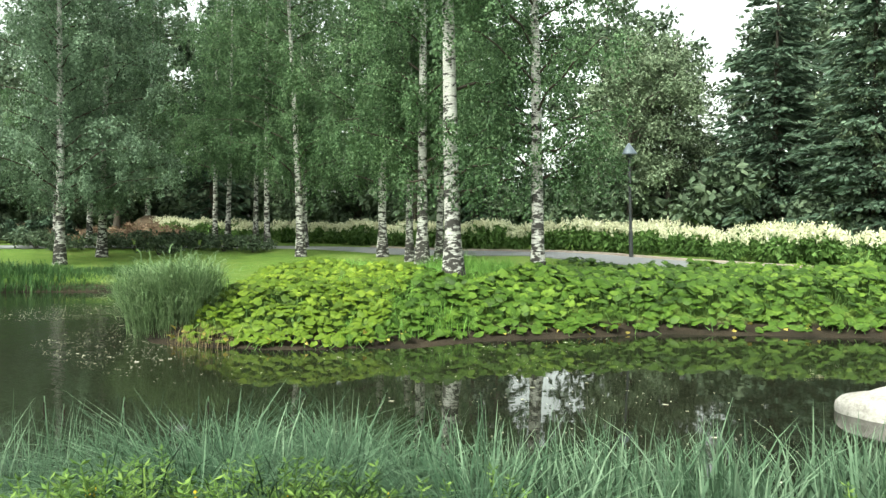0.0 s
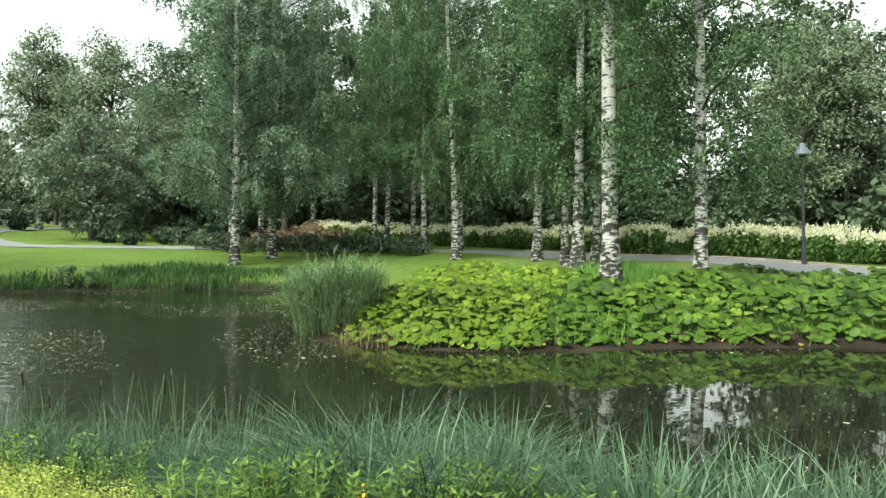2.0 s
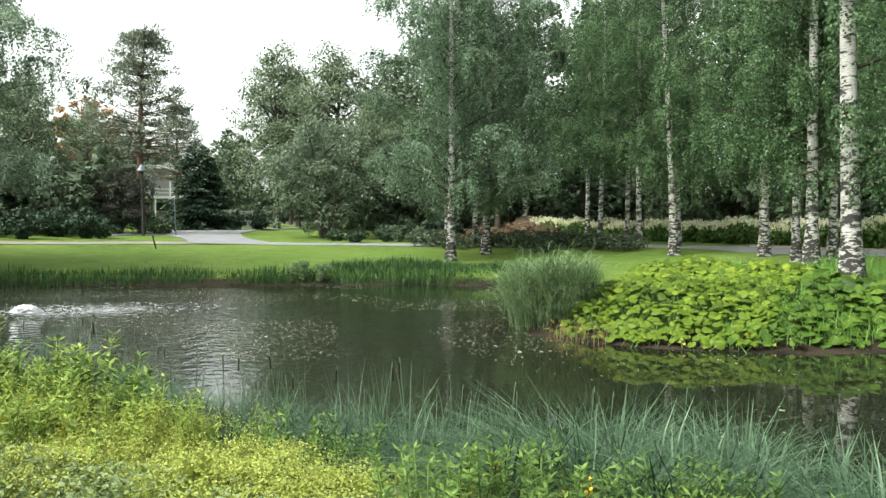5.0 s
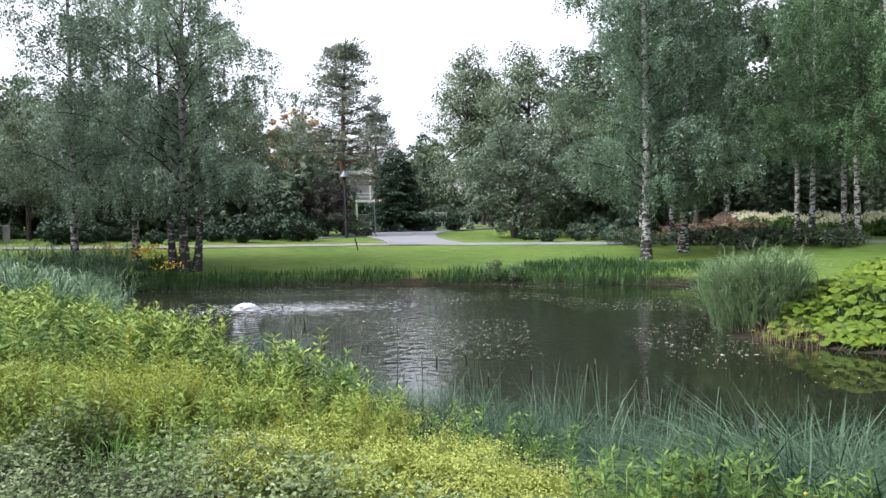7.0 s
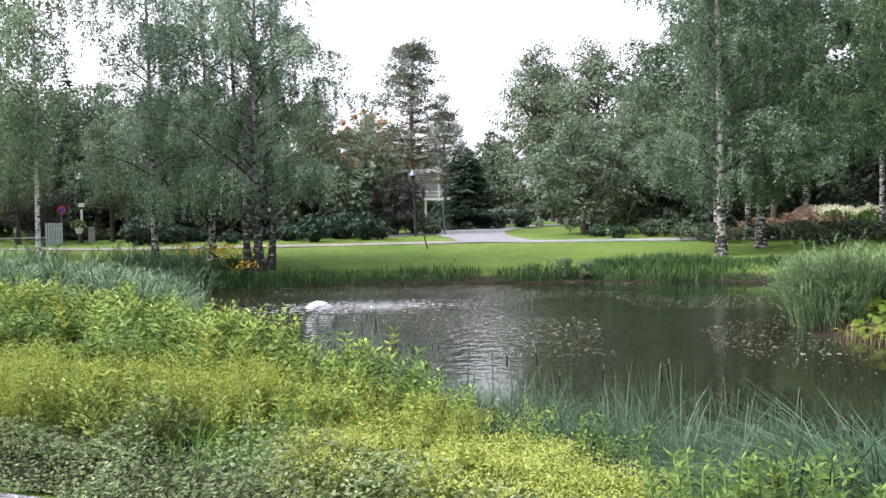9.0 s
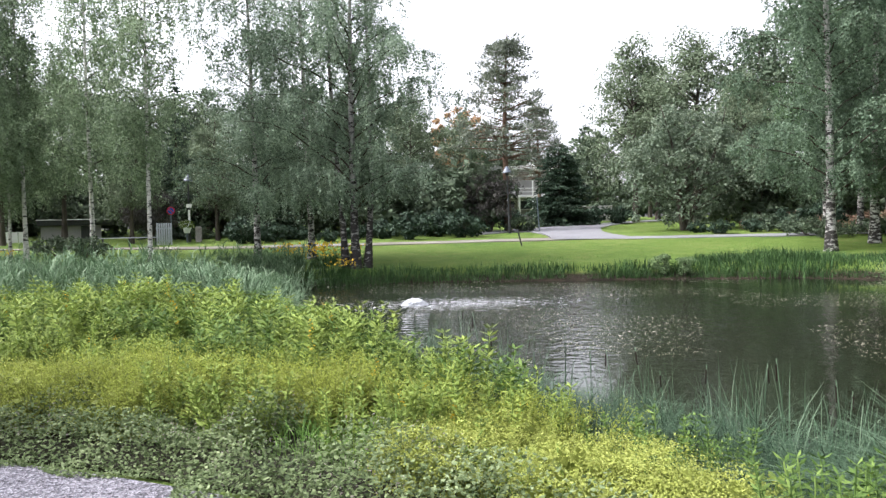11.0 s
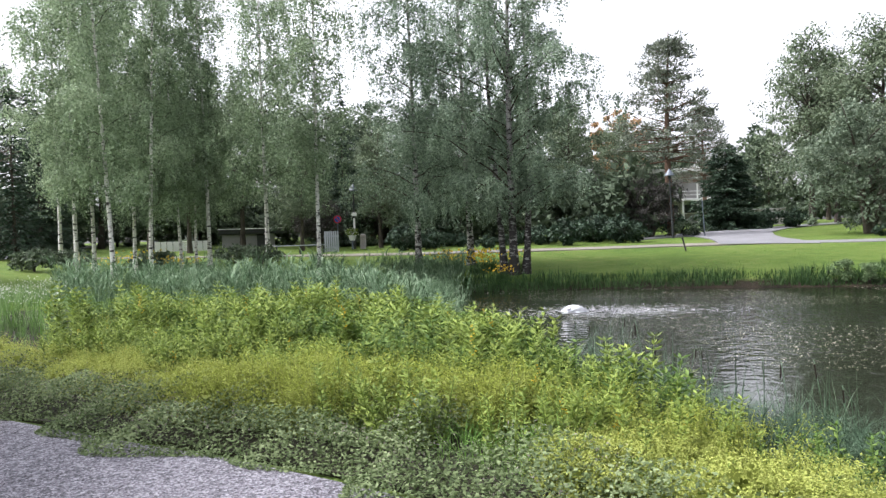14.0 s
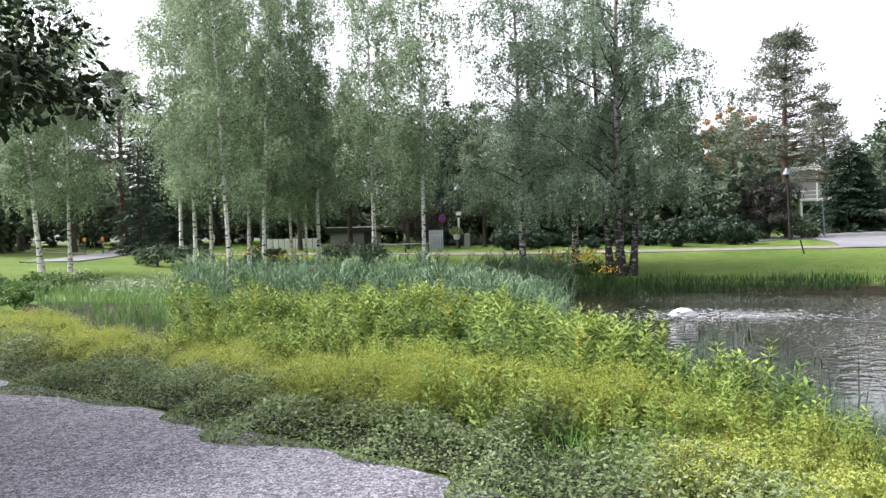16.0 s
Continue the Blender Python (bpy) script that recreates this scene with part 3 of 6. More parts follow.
def birch_form(label, h, r, base, reach, limbs, per_lobe, seed, leaf=0.08, mat=None, low_limbs=0, stems=1, barkm=None, tiers=(0.3, 0.65, 1.0), long=1.5):
    """A weeping birch: pale stem, rising limbs, and separate mops of leaves hanging from the limbs."""
    gen = np.random.default_rng(seed)
    tree = thing("birch_tree", label, "tree")
    mat, barkm = mat or BIRCH_LEAF, barkm or BIRCH_BARK
    stem = stem_path(h, gen)
    t = np.linspace(0, 1, len(stem))
    rad = r * (1 - 0.93 * t) * (1 + 0.55 * np.exp(-t * h / 0.35))
    part("trunk", tubes("trunk", [stem], [rad], barkm, 12), barkm, tree, "white peeling bark with black scars")
    for k in range(stems - 1):
        s2 = stem_path(h * 0.9, gen, 0.5)
        s2 = s2 + np.array([0.45 * math.cos(2.2 * k + 0.6), 0.45 * math.sin(2.2 * k + 0.6), 0]) * (1 + t[:, None] * 1.4)
        part("trunk", tubes("trunk", [s2], [rad * 0.8], barkm, 10), barkm, tree)
    paths, rads, cen, axis, face = [], [], [], [], []
    for i in range(limbs):
        u = (i + gen.uniform(0, 1)) / limbs
        z0 = base + (h * 0.97 - base) * u ** 1.05
        if i < low_limbs:
            z0 = gen.uniform(0.42, 0.9) * base
        a = i * 2.4 + gen.uniform(-0.6, 0.6)
        d = np.array([math.cos(a), math.sin(a), 0])
        full = max(0.6, reach * (1 - 0.5 * u ** 1.8) * gen.uniform(0.35, 1.15))
        s = np.linspace(0, 1, 7)
        rise = gen.uniform(0.45, 0.95) * (0.5 if i < low_limbs else 1)
        p0 = along(stem, h, z0)
        p = p0 + d * (full * s)[:, None] + np.array([0, 0, 1]) * (full * (rise * s - 0.55 * rise * s ** 2.2))[:, None]
        p[1:] += gen.normal(0, 0.05, (6, 3))
        paths.append(p)
        rads.append(np.maximum(0.16 * r * (1.6 - u) * (1 - 0.85 * s), 0.006))
        for q in (tiers if full > 1.5 else (0.4, 0.95)):  # each a mop: a domed top and a ragged skirt of hanging twigs
            o = np.array([np.interp(min(1, q * gen.uniform(0.85, 1.08)) * 6, np.arange(7), p[:, k]) for k in range(3)])
            wide = gen.uniform(0.3, 0.66) * min(1.2, 0.55 + full / 4)
            drop = long * gen.uniform(0.55, 1.35)
            drop = min(drop, max(0.5, o[2] - 1.3))
            n = 15
            m = int(per_lobe * (wide / 0.5) ** 1.5 * (0.45 + 0.55 * drop / long) * gen.uniform(0.75, 1.2) * (1.15 - 0.42 * u))
            k = gen.integers(n, size=m)
            th = gen.uniform(0, 6.28, n)[k] + gen.normal(0, 0.1, m)
            out = wide * (0.2 + 0.8 * np.sqrt(gen.uniform(0, 1, n)))[k]
            fall = drop * (gen.uniform(0.3, 1.15, n) ** 1.2)[k]
            w = gen.uniform(0, 1, m) ** 0.9
            rr = out * np.minimum(1, w / 0.3) ** 0.7
            zz = 0.3 * wide * (1 - (rr / wide) ** 2) - fall * np.clip(w - 0.2, 0, 1) ** 1.15
            c, si = np.cos(th), np.sin(th)
            fuzz = gen.normal(0, 1, (m, 3)) * (0.075 * (1.05 - 0.55 * w))[:, None]
            cen.append(o + np.stack([rr * c, rr * si, zz], 1) + fuzz)
            ax = gen.normal(0, 0.5, (m, 3)) + np.stack([0.45 * c, 0.45 * si, np.full(m, -0.75)], 1)
            axis.append(ax)
            face.append(np.stack([c * (0.35 + 0.6 * w), si * (0.35 + 0.6 * w), 1.15 - 0.85 * w], 1))
    bough("branchwork", tubes("branchwork", paths, rads, TWIG, 5), TWIG, tree, "thin dark branches")
    cen, axis = np.concatenate(cen), np.concatenate(axis)
    part("crown", leaves("crown", cen, axis, leaf * gen.uniform(0.65, 1.35, len(cen)), 0.68, mat, gen, facing=np.concatenate(face)), mat, tree, "hanging curtains of small leaves")
    return tree


def leafy_form(name, label, category, h, wide, base, clumps, per, seed, leaf, mat, barkm, r=0.16, clump_r=0.55, squash=1.0, stems=1, droop=0.0, limbs=30):
    """A broad-leaved tree or bush: stem, limbs out to leaf clumps, an uneven open crown."""
    gen = np.random.default_rng(seed)
    tree = thing(name, label, category)
    mid, half = (base + h) / 2, (h - base) / 2
    d = unit(gen.normal(size=(clumps, 3)))
    k = gen.uniform(0.15, 1, clumps) ** 0.42
    lump = np.array([0.82 + 0.36 * noise.noise(Vector(v * 1.7) + Vector((seed, 0, 0))) for v in d])
    c = np.stack([d[:, 0] * wide / 2, d[:, 1] * wide / 2, d[:, 2] * half * squash], 1) * (k * lump)[:, None] + np.array([0, 0, mid])
    c[:, :2] *= np.where(c[:, 2:3] > mid, 1 - 0.35 * (c[:, 2:3] - mid) / half, 1)
    c[:, 2] = np.maximum(c[:, 2], base * 0.6 + 0.25)
    stem = stem_path(h * 0.9, gen, 0.3, 10)
    t = np.linspace(0, 1, 10)
    for i in range(stems):
        p = stem * np.array([1, 1, 1])
        if stems > 1:
            a = 6.28 * i / stems
            p = stem + np.array([math.cos(a), math.sin(a), 0]) * (t[:, None] * wide * 0.28)
        part("trunk", tubes("trunk", [p], [r * (1 - 0.9 * t) * (1 + 0.4 * np.exp(-t * 12))], barkm, 9), barkm, tree)
    paths, rads = [], []
    for p in c[:: max(1, clumps // limbs)]:
        z0 = max(0.12 * h, p[2] - gen.uniform(0.3, 0.9) * (0.5 + np.hypot(*p[:2]) * 0.6))
        a0 = along(stem, h * 0.9, min(z0, h * 0.85))
        s = np.linspace(0, 1, 5)[:, None]
        paths.append(a0 * (1 - s) + p * s + np.array([0, 0, 0.25]) * s * (1 - s) + gen.normal(0, 0.03, (5, 3)))
        rads.append(np.maximum(r * 0.28 * (1 - 0.85 * s[:, 0]), 0.006))
    bough("branchwork", tubes("branchwork", paths, rads, barkm, 5), barkm, tree)
    n = clumps * per
    ci = np.repeat(np.arange(clumps), per)
    rr = clump_r * gen.uniform(0.6, 1.3, clumps)[ci]
    off = unit(gen.normal(size=(n, 3))) * (gen.uniform(0, 1, n) ** 0.5 * rr)[:, None] * np.array([1, 1, 0.7])
    cen = c[ci] + off
    cen[:, 2] = np.maximum(cen[:, 2], 0.05)
    ax = unit(off) + gen.normal(0, 0.6, (n, 3)) - np.array([0, 0, 0.3 + droop])
    part("crown", leaves("crown", cen, ax, leaf * gen.uniform(0.6, 1.4, n), 0.6, mat, gen, facing=off + np.array([0, 0, 0.35 * clump_r])), mat, tree)
    return tree


def spruce_form(label, h, wide, tiers, per, seed, mat, barkm, base=0.3, leaf=0.28, r=0.16, droop=0.35, full=0.75):
    gen = np.random.default_rng(seed)
    tree = thing("spruce_tree", label, "tree")
    stem = stem_path(h, gen, 0.06, 10)
    t = np.linspace(0, 1, 10)
    part("trunk", tubes("trunk", [stem], [r * (1 - 0.95 * t)], barkm, 8), barkm, tree)
    paths, rads, cen, ax = [], [], [], []
    for i in range(tiers):
        u = (i + gen.uniform(0, 0.6)) / tiers
        z = base + (h - base) * u
        ln = wide / 2 * (1 - u) ** full * gen.uniform(0.75, 1.12) + 0.15
        for k in range(max(4, int(9 * (1 - u) + 4))):
            a = gen.uniform(0, 6.28)
            d = np.array([math.cos(a), math.sin(a), 0])
            L = ln * gen.uniform(0.7, 1.1)
            s = np.linspace(0, 1, 4)
            p = np.array([0, 0, z]) + d * (L * s)[:, None] + np.array([0, 0, 1]) * (L * (-droop * s + 0.25 * droop * s ** 2))[:, None]
            paths.append(p)
            rads.append(np.maximum(0.03 * (1 - u) * (1 - 0.8 * s), 0.005))
            m = max(5, int(per * L / (wide / 2)))
            w = gen.uniform(0.1, 1.05, m) ** 0.8
            c = np.stack([np.interp(w * 3, np.arange(4), p[:, q]) for q in range(3)], 1)
            side = np.array([-d[1], d[0], 0])
            spread = gen.normal(0, 0.17, m) * (0.4 + L * 0.4)
            c = c + side * spread[:, None] + np.array([0, 0, 1]) * (gen.normal(0, 0.06, m) - 0.12 * np.abs(spread))[:, None]
            cen.append(c)
            ax.append(d + side * (np.sign(spread) * 0.6)[:, None] + gen.normal(0, 0.25, (m, 3)) - np.array([0, 0, 0.35]))
    bough("branchwork", tubes("branchwork", paths, rads, barkm, 3), barkm, tree)
    cen, ax = np.concatenate(cen), np.concatenate(ax)
    part("crown", leaves("crown", cen, ax, leaf * gen.uniform(0.6, 1.3, len(cen)), 0.34, mat, gen), mat, tree)
    return tree


def pine_form(label, h, wide, base, clumps, per, seed):
    gen = np.random.default_rng(seed)
    tree = thing("pine_tree", label, "tree")
    stem = stem_path(h, gen, 0.25, 14)
    t = np.linspace(0, 1, 14)
    part("trunk", tubes("trunk", [stem], [0.26 * (1 - 0.9 * t)], PINE_BARK, 9), PINE_BARK, tree, "reddish scaly pine bark")
    paths, rads, cen, ax = [], [], [], []
    for i in range(clumps):
        u = (int(gen.uniform(0, 1) ** 0.85 * 13) + gen.uniform(-0.18, 0.18)) / 13
        z = base + (h - base) * u
        a = gen.uniform(0, 6.28)
        L = wide / 2 * (1 - u ** 1.6 * 0.85) * gen.uniform(0.2, 1.0)
        d = np.array([math.cos(a), math.sin(a), gen.uniform(-0.05, 0.35)])
        s = np.linspace(0, 1, 5)
        p0 = along(stem, h, z - 0.2)
        p = p0 + d * (L * s)[:, None] + gen.normal(0, 0.04, (5, 3)) * s[:, None]
        paths.append(p)
        rads.append(np.maximum(0.05 * (1.1 - u) * (1 - 0.8 * s), 0.008))
        m = per
        o = unit(gen.normal(size=(m, 3))) * (gen.uniform(0.1, 1, m) ** 0.5)[:, None] * np.array([0.58, 0.58, 0.27]) * gen.uniform(0.7, 1.25)
        cen.append(p[-1] + o)
        ax.append(unit(o) * 0.8 + np.array([0, 0, 0.5]) + gen.normal(0, 0.4, (m, 3)))
    bough("branchwork", tubes("branchwork", paths, rads, PINE_BARK, 5), PINE_BARK, tree)
    cen, ax = np.concatenate(cen), np.concatenate(ax)
    part("crown", leaves("crown", cen, ax, 0.24 * gen.uniform(0.6, 1.3, len(cen)), 0.3, PINE_NEEDLE, gen), PINE_NEEDLE, tree)
    return tree


def polar(deg, dist):
    return -dist * math.sin(radians(deg)), dist * math.cos(radians(deg))


def plant(form, spots, group, labels=None):
    """Set out copies of a form; spots: x, y, scale, then lean to the left in degrees as seen from the pond's south shore. The form itself takes the first spot."""
    for i, (x, y, sc, ln) in enumerate(spots):
        d = math.atan2(-x, y)  # the bearing, so that the lean lies across it
        tilt = Matrix.Rotation(radians(-ln), 4, Vector((-math.sin(d), math.cos(d), 0)))
        z = float(land(np.array([x]), np.array([y]))[0])
        m = Matrix.Translation((x, y, z - 0.05)) @ tilt @ pose(0, 0, 0, 0, 0, (i * 137 + 40) % 360) @ Matrix.Diagonal((sc, sc, sc, 1))
        if i == 0:
            form.matrix_basis = m
            ob = form
        else:
            ob = copy_thing(form, m)
            ob.matrix_basis = m
        ob["group"] = group
        if labels and i < len(labels):
            ob["label"] = labels[i]


BANK_BIRCH = "birches on the flowering bank"
tall = birch_form("tall old white-barked birch among butterbur leaves", 18, 0.21, 5.2, 3.1, 46, 430, 11, low_limbs=6)
plant(tall, [(0.27, 18.8, 1.0, 2.4)], BANK_BIRCH)
full_a = birch_form("weeping birch with low hanging leaf curtains on the bank", 16, 0.165, 2.6, 3.4, 50, 400, 12)
plant(full_a, [(2.25, 19.0, 0.98, 1.3), (-2.35, 31.5, 1.05, 0.5)], BANK_BIRCH)
full_b = birch_form("weeping birch with black-scarred stem and grey-green leaves", 15.5, 0.17, 2.4, 3.3, 50, 400, 13)
plant(full_b, [(-0.67, 26.5, 1.1, 0.6), (-5.75, 32.7, 1.0, 2.7), (-17.2, 47, 1.05, -0.6)], BANK_BIRCH)
slim = birch_form("slim birch standing behind its neighbours on the bank", 15, 0.13, 3.4, 2.3, 40, 380, 14)
plant(slim, [(-1.16, 28.3, 1.0, 0.5), (-0.13, 27.4, 1.0, -0.4), (-6.3, 36.9, 1.0, 1.4), (-17.1, 35.7, 1.0, 0.4), (-15.9, 36.3, 1.0, 0), (-7.85, 36.1, 1.05, 1.0), (-12.2, 43.2, 1.05, 0), (-10.1, 37.8, 1.0, -1.2), (-9.5, 41, 1.05, 0)], BANK_BIRCH)
low_birch = birch_form("broad weeping birch with leaf tiers down to the lawn", 15.5, 0.16, 1.7, 3.2, 62, 400, 18, mat=OLD_LEAF)
plant(low_birch, [(-13.9, 29.3, 1.1, 0.0), (-13.6, 32.2, 1.05, -0.5)], BANK_BIRCH)
multi = birch_form("old birch with several dark-scarred stems by the water", 15, 0.16, 2.0, 4.2, 70, 430, 15, leaf=0.085, stems=3, mat=WEST_LEAF, barkm=OLD_BARK)
plant(multi, [(-25.0, 16.1, 1.0, 0)], BANK_BIRCH)
hanging = birch_form("light weeping birch with long hanging twigs by the pond lawn", 15, 0.14, 2.0, 2.9, 46, 330, 19, leaf=0.085, mat=WEST_LEAF, long=2.0)
plant(hanging, [(-29.0, 16.6, 1.0, 1), (-28.2, 13.8, 0.95, 0.4)], BANK_BIRCH)
LAWN_BIRCH = "young birches on the west lawn"
young_a = birch_form("slender young birch with a pale thin stem on lawn", 14.5, 0.078, 2.9, 1.9, 46, 380, 16, mat=YOUNG_LEAF, barkm=YOUNG_BARK, long=1.7)
plant(young_a, [(-26.4, 2.6, 1.0, 1.8), (-28.6, 9.9, 1.1, 0.2), (-33.2, 6.9, 1.1, 0.7), (-33.0, 2.6, 1.0, 0), (-33.1, 5.8, 0.85, 3.0), (-38.1, 1.7, 1.1, 0)], LAWN_BIRCH)
young_b = birch_form("slender young birch with drooping light-green twigs on lawn", 14, 0.082, 2.5, 2.1, 46, 380, 17, mat=YOUNG_LEAF, barkm=YOUNG_BARK, long=1.7)
plant(young_b, [(-29.6, 4.1, 1.0, -1.6), (-36.1, 10.1, 1.25, 0), (-31.2, 3.8, 0.9, 0), (-33.0, 2.0, 1.05, 0.5), (-29.6, -3.1, 1.0, 4.6), (-33.4, 6.4, 0.8, 0), (-30.5, -2.3, 0.8, 0)], LAWN_BIRCH)

# the planted edge of the lawn and the wood beyond it
apple = leafy_form("crab_apple_tree", "round grey-green crab apple tree with branches down to the grass", "tree", 6.6, 7.6, 0.1, 260, 80, 21, 0.14, APPLE_LEAF, DARK_BARK, r=0.15, stems=3)
plant(apple, [(-25.6, 37.5, 1.1, 0)], "")
dark_cone = spruce_form("dense dark conical spruce beside the side road", 5.9, 4.9, 44, 66, 22, NEEDLE, DARK_BARK, base=0.05, leaf=0.3, droop=0.12, full=0.4)
plant(dark_cone, [(-39.2, 42.6, 1.0, 0)], "")
pine = pine_form("tall Scots pine with a reddish stem by the lamp", 12.2, 6.8, 4.8, 190, 56, 23)
plant(pine, [(-36.2, 34.6, 1.0, 0.6), (*polar(44.1, 66), 0.8, 0), (-58, -1, 1.0, 0)], "pines")
copper = leafy_form("dark_bush", "dark purple-green bush at the lawn's edge", "bush", 4.4, 5.0, 0.2, 90, 80, 24, 0.14, PURPLE_LEAF, DARK_BARK, r=0.09, stems=3)
plant(copper, [(-36.4, 33.2, 0.95, 0), (-39.5, 31.6, 1.0, 0), (-40.5, 27.5, 0.8, 0), (-46, 16, 0.8, 0), (-48, 21, 0.9, 0)], "bushes along the lawn")
# this tree's orange is painted sunlight, not its own foliage
sunlit_tree = leafy_form("sunlit_far_tree", "far tree with low evening sun painted into orange leaves", "tree", 12, 6, 3, 70, 70, 25, 0.3, SUNLIT_LEAF, DARK_BARK)
plant(sunlit_tree, [(-55.5, 47, 0.95, 0)], "")

WOOD = "trees of the wood behind the pond"
wood_a = leafy_form("broadleaf_tree", "tall dense broad-leaved tree in the wood", "tree", 16, 8.5, 1.2, 170, 44, 31, 0.34, FOREST_LEAF, DARK_BARK, r=0.22, clump_r=0.95)
wood_b = leafy_form("broadleaf_tree", "broad-leaved tree with grey-green hanging crown", "tree", 13, 7.0, 1.0, 170, 95, 32, 0.17, GREY_LEAF, DARK_BARK, r=0.18, clump_r=0.85, droop=0.5)
dense_spruce = spruce_form("dense dark spruce with layered boughs beyond the hedge", 15, 7.4, 46, 60, 34, FIR_NEEDLE, DARK_BARK, base=0.6, leaf=0.42, r=0.2, droop=0.3, full=0.62)
wood_c = spruce_form("tall dark spruce in the wood", 17, 6.5, 38, 14, 33, NEEDLE, DARK_BARK, base=0.8, leaf=0.56, r=0.2, droop=0.45)


def ring(rows):
    return [(*polar(a, d), s, 0) for a, d, s in rows]


plant(wood_a, ring([(-33, 48, 1.1), (-25, 55, 1.2), (-18.5, 47, 0.42), (-22.5, 50, 0.95), (-14.5, 50, 0.95), (-11, 52, 1.1), (-2, 56, 1.25), (6, 52, 1.2), (13, 58, 1.25), (19, 60, 1.2), (26, 56, 1.05), (29.5, 64, 0.95),
                    (55, 60, 0.75), (61, 56, 0.72), (67, 62, 0.75), (73, 58, 0.75), (79, 62, 0.9), (85, 60, 0.85), (97, 58, 0.9), (104, 55, 1.0), (36, 66, 0.86)]), WOOD)
plant(wood_b, ring([(-29, 42, 1.0), (-15.6, 46, 0.95), (-17.4, 52, 0.6), (-13, 44, 0.95), (2, 46, 0.9), (10, 50, 1.0), (22, 50, 1.0), (33.5, 58, 1.1), (37.5, 62, 1.15), (53, 52, 0.75), (58, 50, 0.7), (64, 52, 0.7), (70, 55, 0.75),
                    (76, 52, 0.85), (82, 54, 0.95), (87.5, 70, 0.9), (72, 46, 0.6), (66.5, 47, 0.6), (79.5, 47, 0.7), (94, 50, 0.8), (100, 48, 0.9), (30.5, 50, 0.75), (49.5, 62, 0.72)]), WOOD)
plant(dense_spruce, ring([(-28, 41, 1.05), (-22.3, 44, 1.05), (-32, 43, 1.05), (63.5, 50, 0.55), (69, 52, 0.6), (88.5, 52, 0.62)]), WOOD)
plant(wood_c, ring([(-14, 60, 0.9), (-4, 47, 0.9), (4, 62, 1.2), (16, 52, 0.9), (24, 62, 1.1), (57, 66, 0.9), (63, 46, 0.55), (69, 70, 0.75), (90, 44, 0.5), (78, 72, 0.9), (89, 56, 0.6)]), WOOD)

understory = leafy_form("understory_bush", "shaggy dark green bush under the trees", "bush", 3.4, 5.6, 0.0, 44, 38, 35, 0.36, FOREST_LEAF, DARK_BARK, r=0.05, clump_r=0.7, stems=2, limbs=8)
plant(understory, ring([(a, d, s) for a, d, s in zip(
    [-33, -29.5, -26, -22, -19, -15.5, -12, -8.5, -5, -1.5, 2, 5.5, 9, 12, 15, 18, 21, 24, 27, 29.5, 31.5, 34, 49.5, 51.5, 53.5, 56, 58.5, 61, 63.5, 66, 69, 72, 75, 78, 81, 84, 87, 90, 93, 96, 99, 102],
    [40, 44, 41, 45, 43, 47, 44, 48, 46, 50, 48, 52, 50, 54, 55, 58, 55, 52, 50, 49, 54, 62, 50, 48, 50, 47, 50, 48, 51, 55, 52, 56, 60, 62, 60, 64, 60, 66, 58, 62, 52, 56],
    [1.0, 1.2, 0.9, 1.1, 1.3, 1.0] * 7)]), "bushes under the trees")
# dark needle leaves stand in for deep shade under the boughs
shade_bush = leafy_form("shade_toned_bush", "low shrub behind the park path, shade put into its dark leaves", "bush", 1.5, 2.8, 0.0, 34, 44, 37, 0.2, NEEDLE, DARK_BARK, r=0.03, clump_r=0.35, stems=2, limbs=6)
plant(shade_bush, ring([(a, 43.5 + 1.6 * math.sin(a * 2.1), 0.8 + 0.3 * math.sin(a * 3.7)) for a in np.arange(49.5, 65, 1.9)] + [(a, 41.5 + math.sin(a * 2.1), 0.75 + 0.3 * math.sin(a * 3.7)) for a in (26, 28, 30, 32, 33.5)] + [(a, 60 + 2 * math.sin(a * 2.1), 0.95) for a in (38.6, 40.1, 41.6, 46.2, 47.8, 49)]), "shrubs behind the park path")
far_tree = leafy_form("far_tree", "far tree closing the wood; copies behind the path are added light blockers", "tree", 17, 10, 0.4, 70, 28, 36, 0.75, FOREST_LEAF, DARK_BARK, r=0.2, clump_r=1.3, limbs=10)
plant(far_tree, ring([(a, 76 + 8 * (k % 3), s) for k, (a, s) in enumerate(zip(
    [-36, -31, -26, -21, -16, -11, -6, -1, 4, 9, 14, 19, 24, 29, 33, 36.5, 40, 44, 48, 52, 57, 62, 67, 72, 77, 82, 87, 92, 97, 102, 107],
    [1.1, 1.1, 1.1, 0.6, 0.5, 0.7, 0.4, 1.1, 1.1, 1.1, 1.1, 1.1, 1.1] + [0.9, 0.75, 0.8, 0.55, 0.5, 0.6, 0.7] + [0.7] * 6 + [0.6, 0.55, 0.6, 0.9, 1.0]))]), "trees closing the wood")
plant(copy_thing(far_tree, Matrix()), ring([(44.6, 96, 0.62), (42.2, 99, 0.6), (46.8, 98, 0.7), (40.2, 94, 0.72)]), "trees closing the wood")

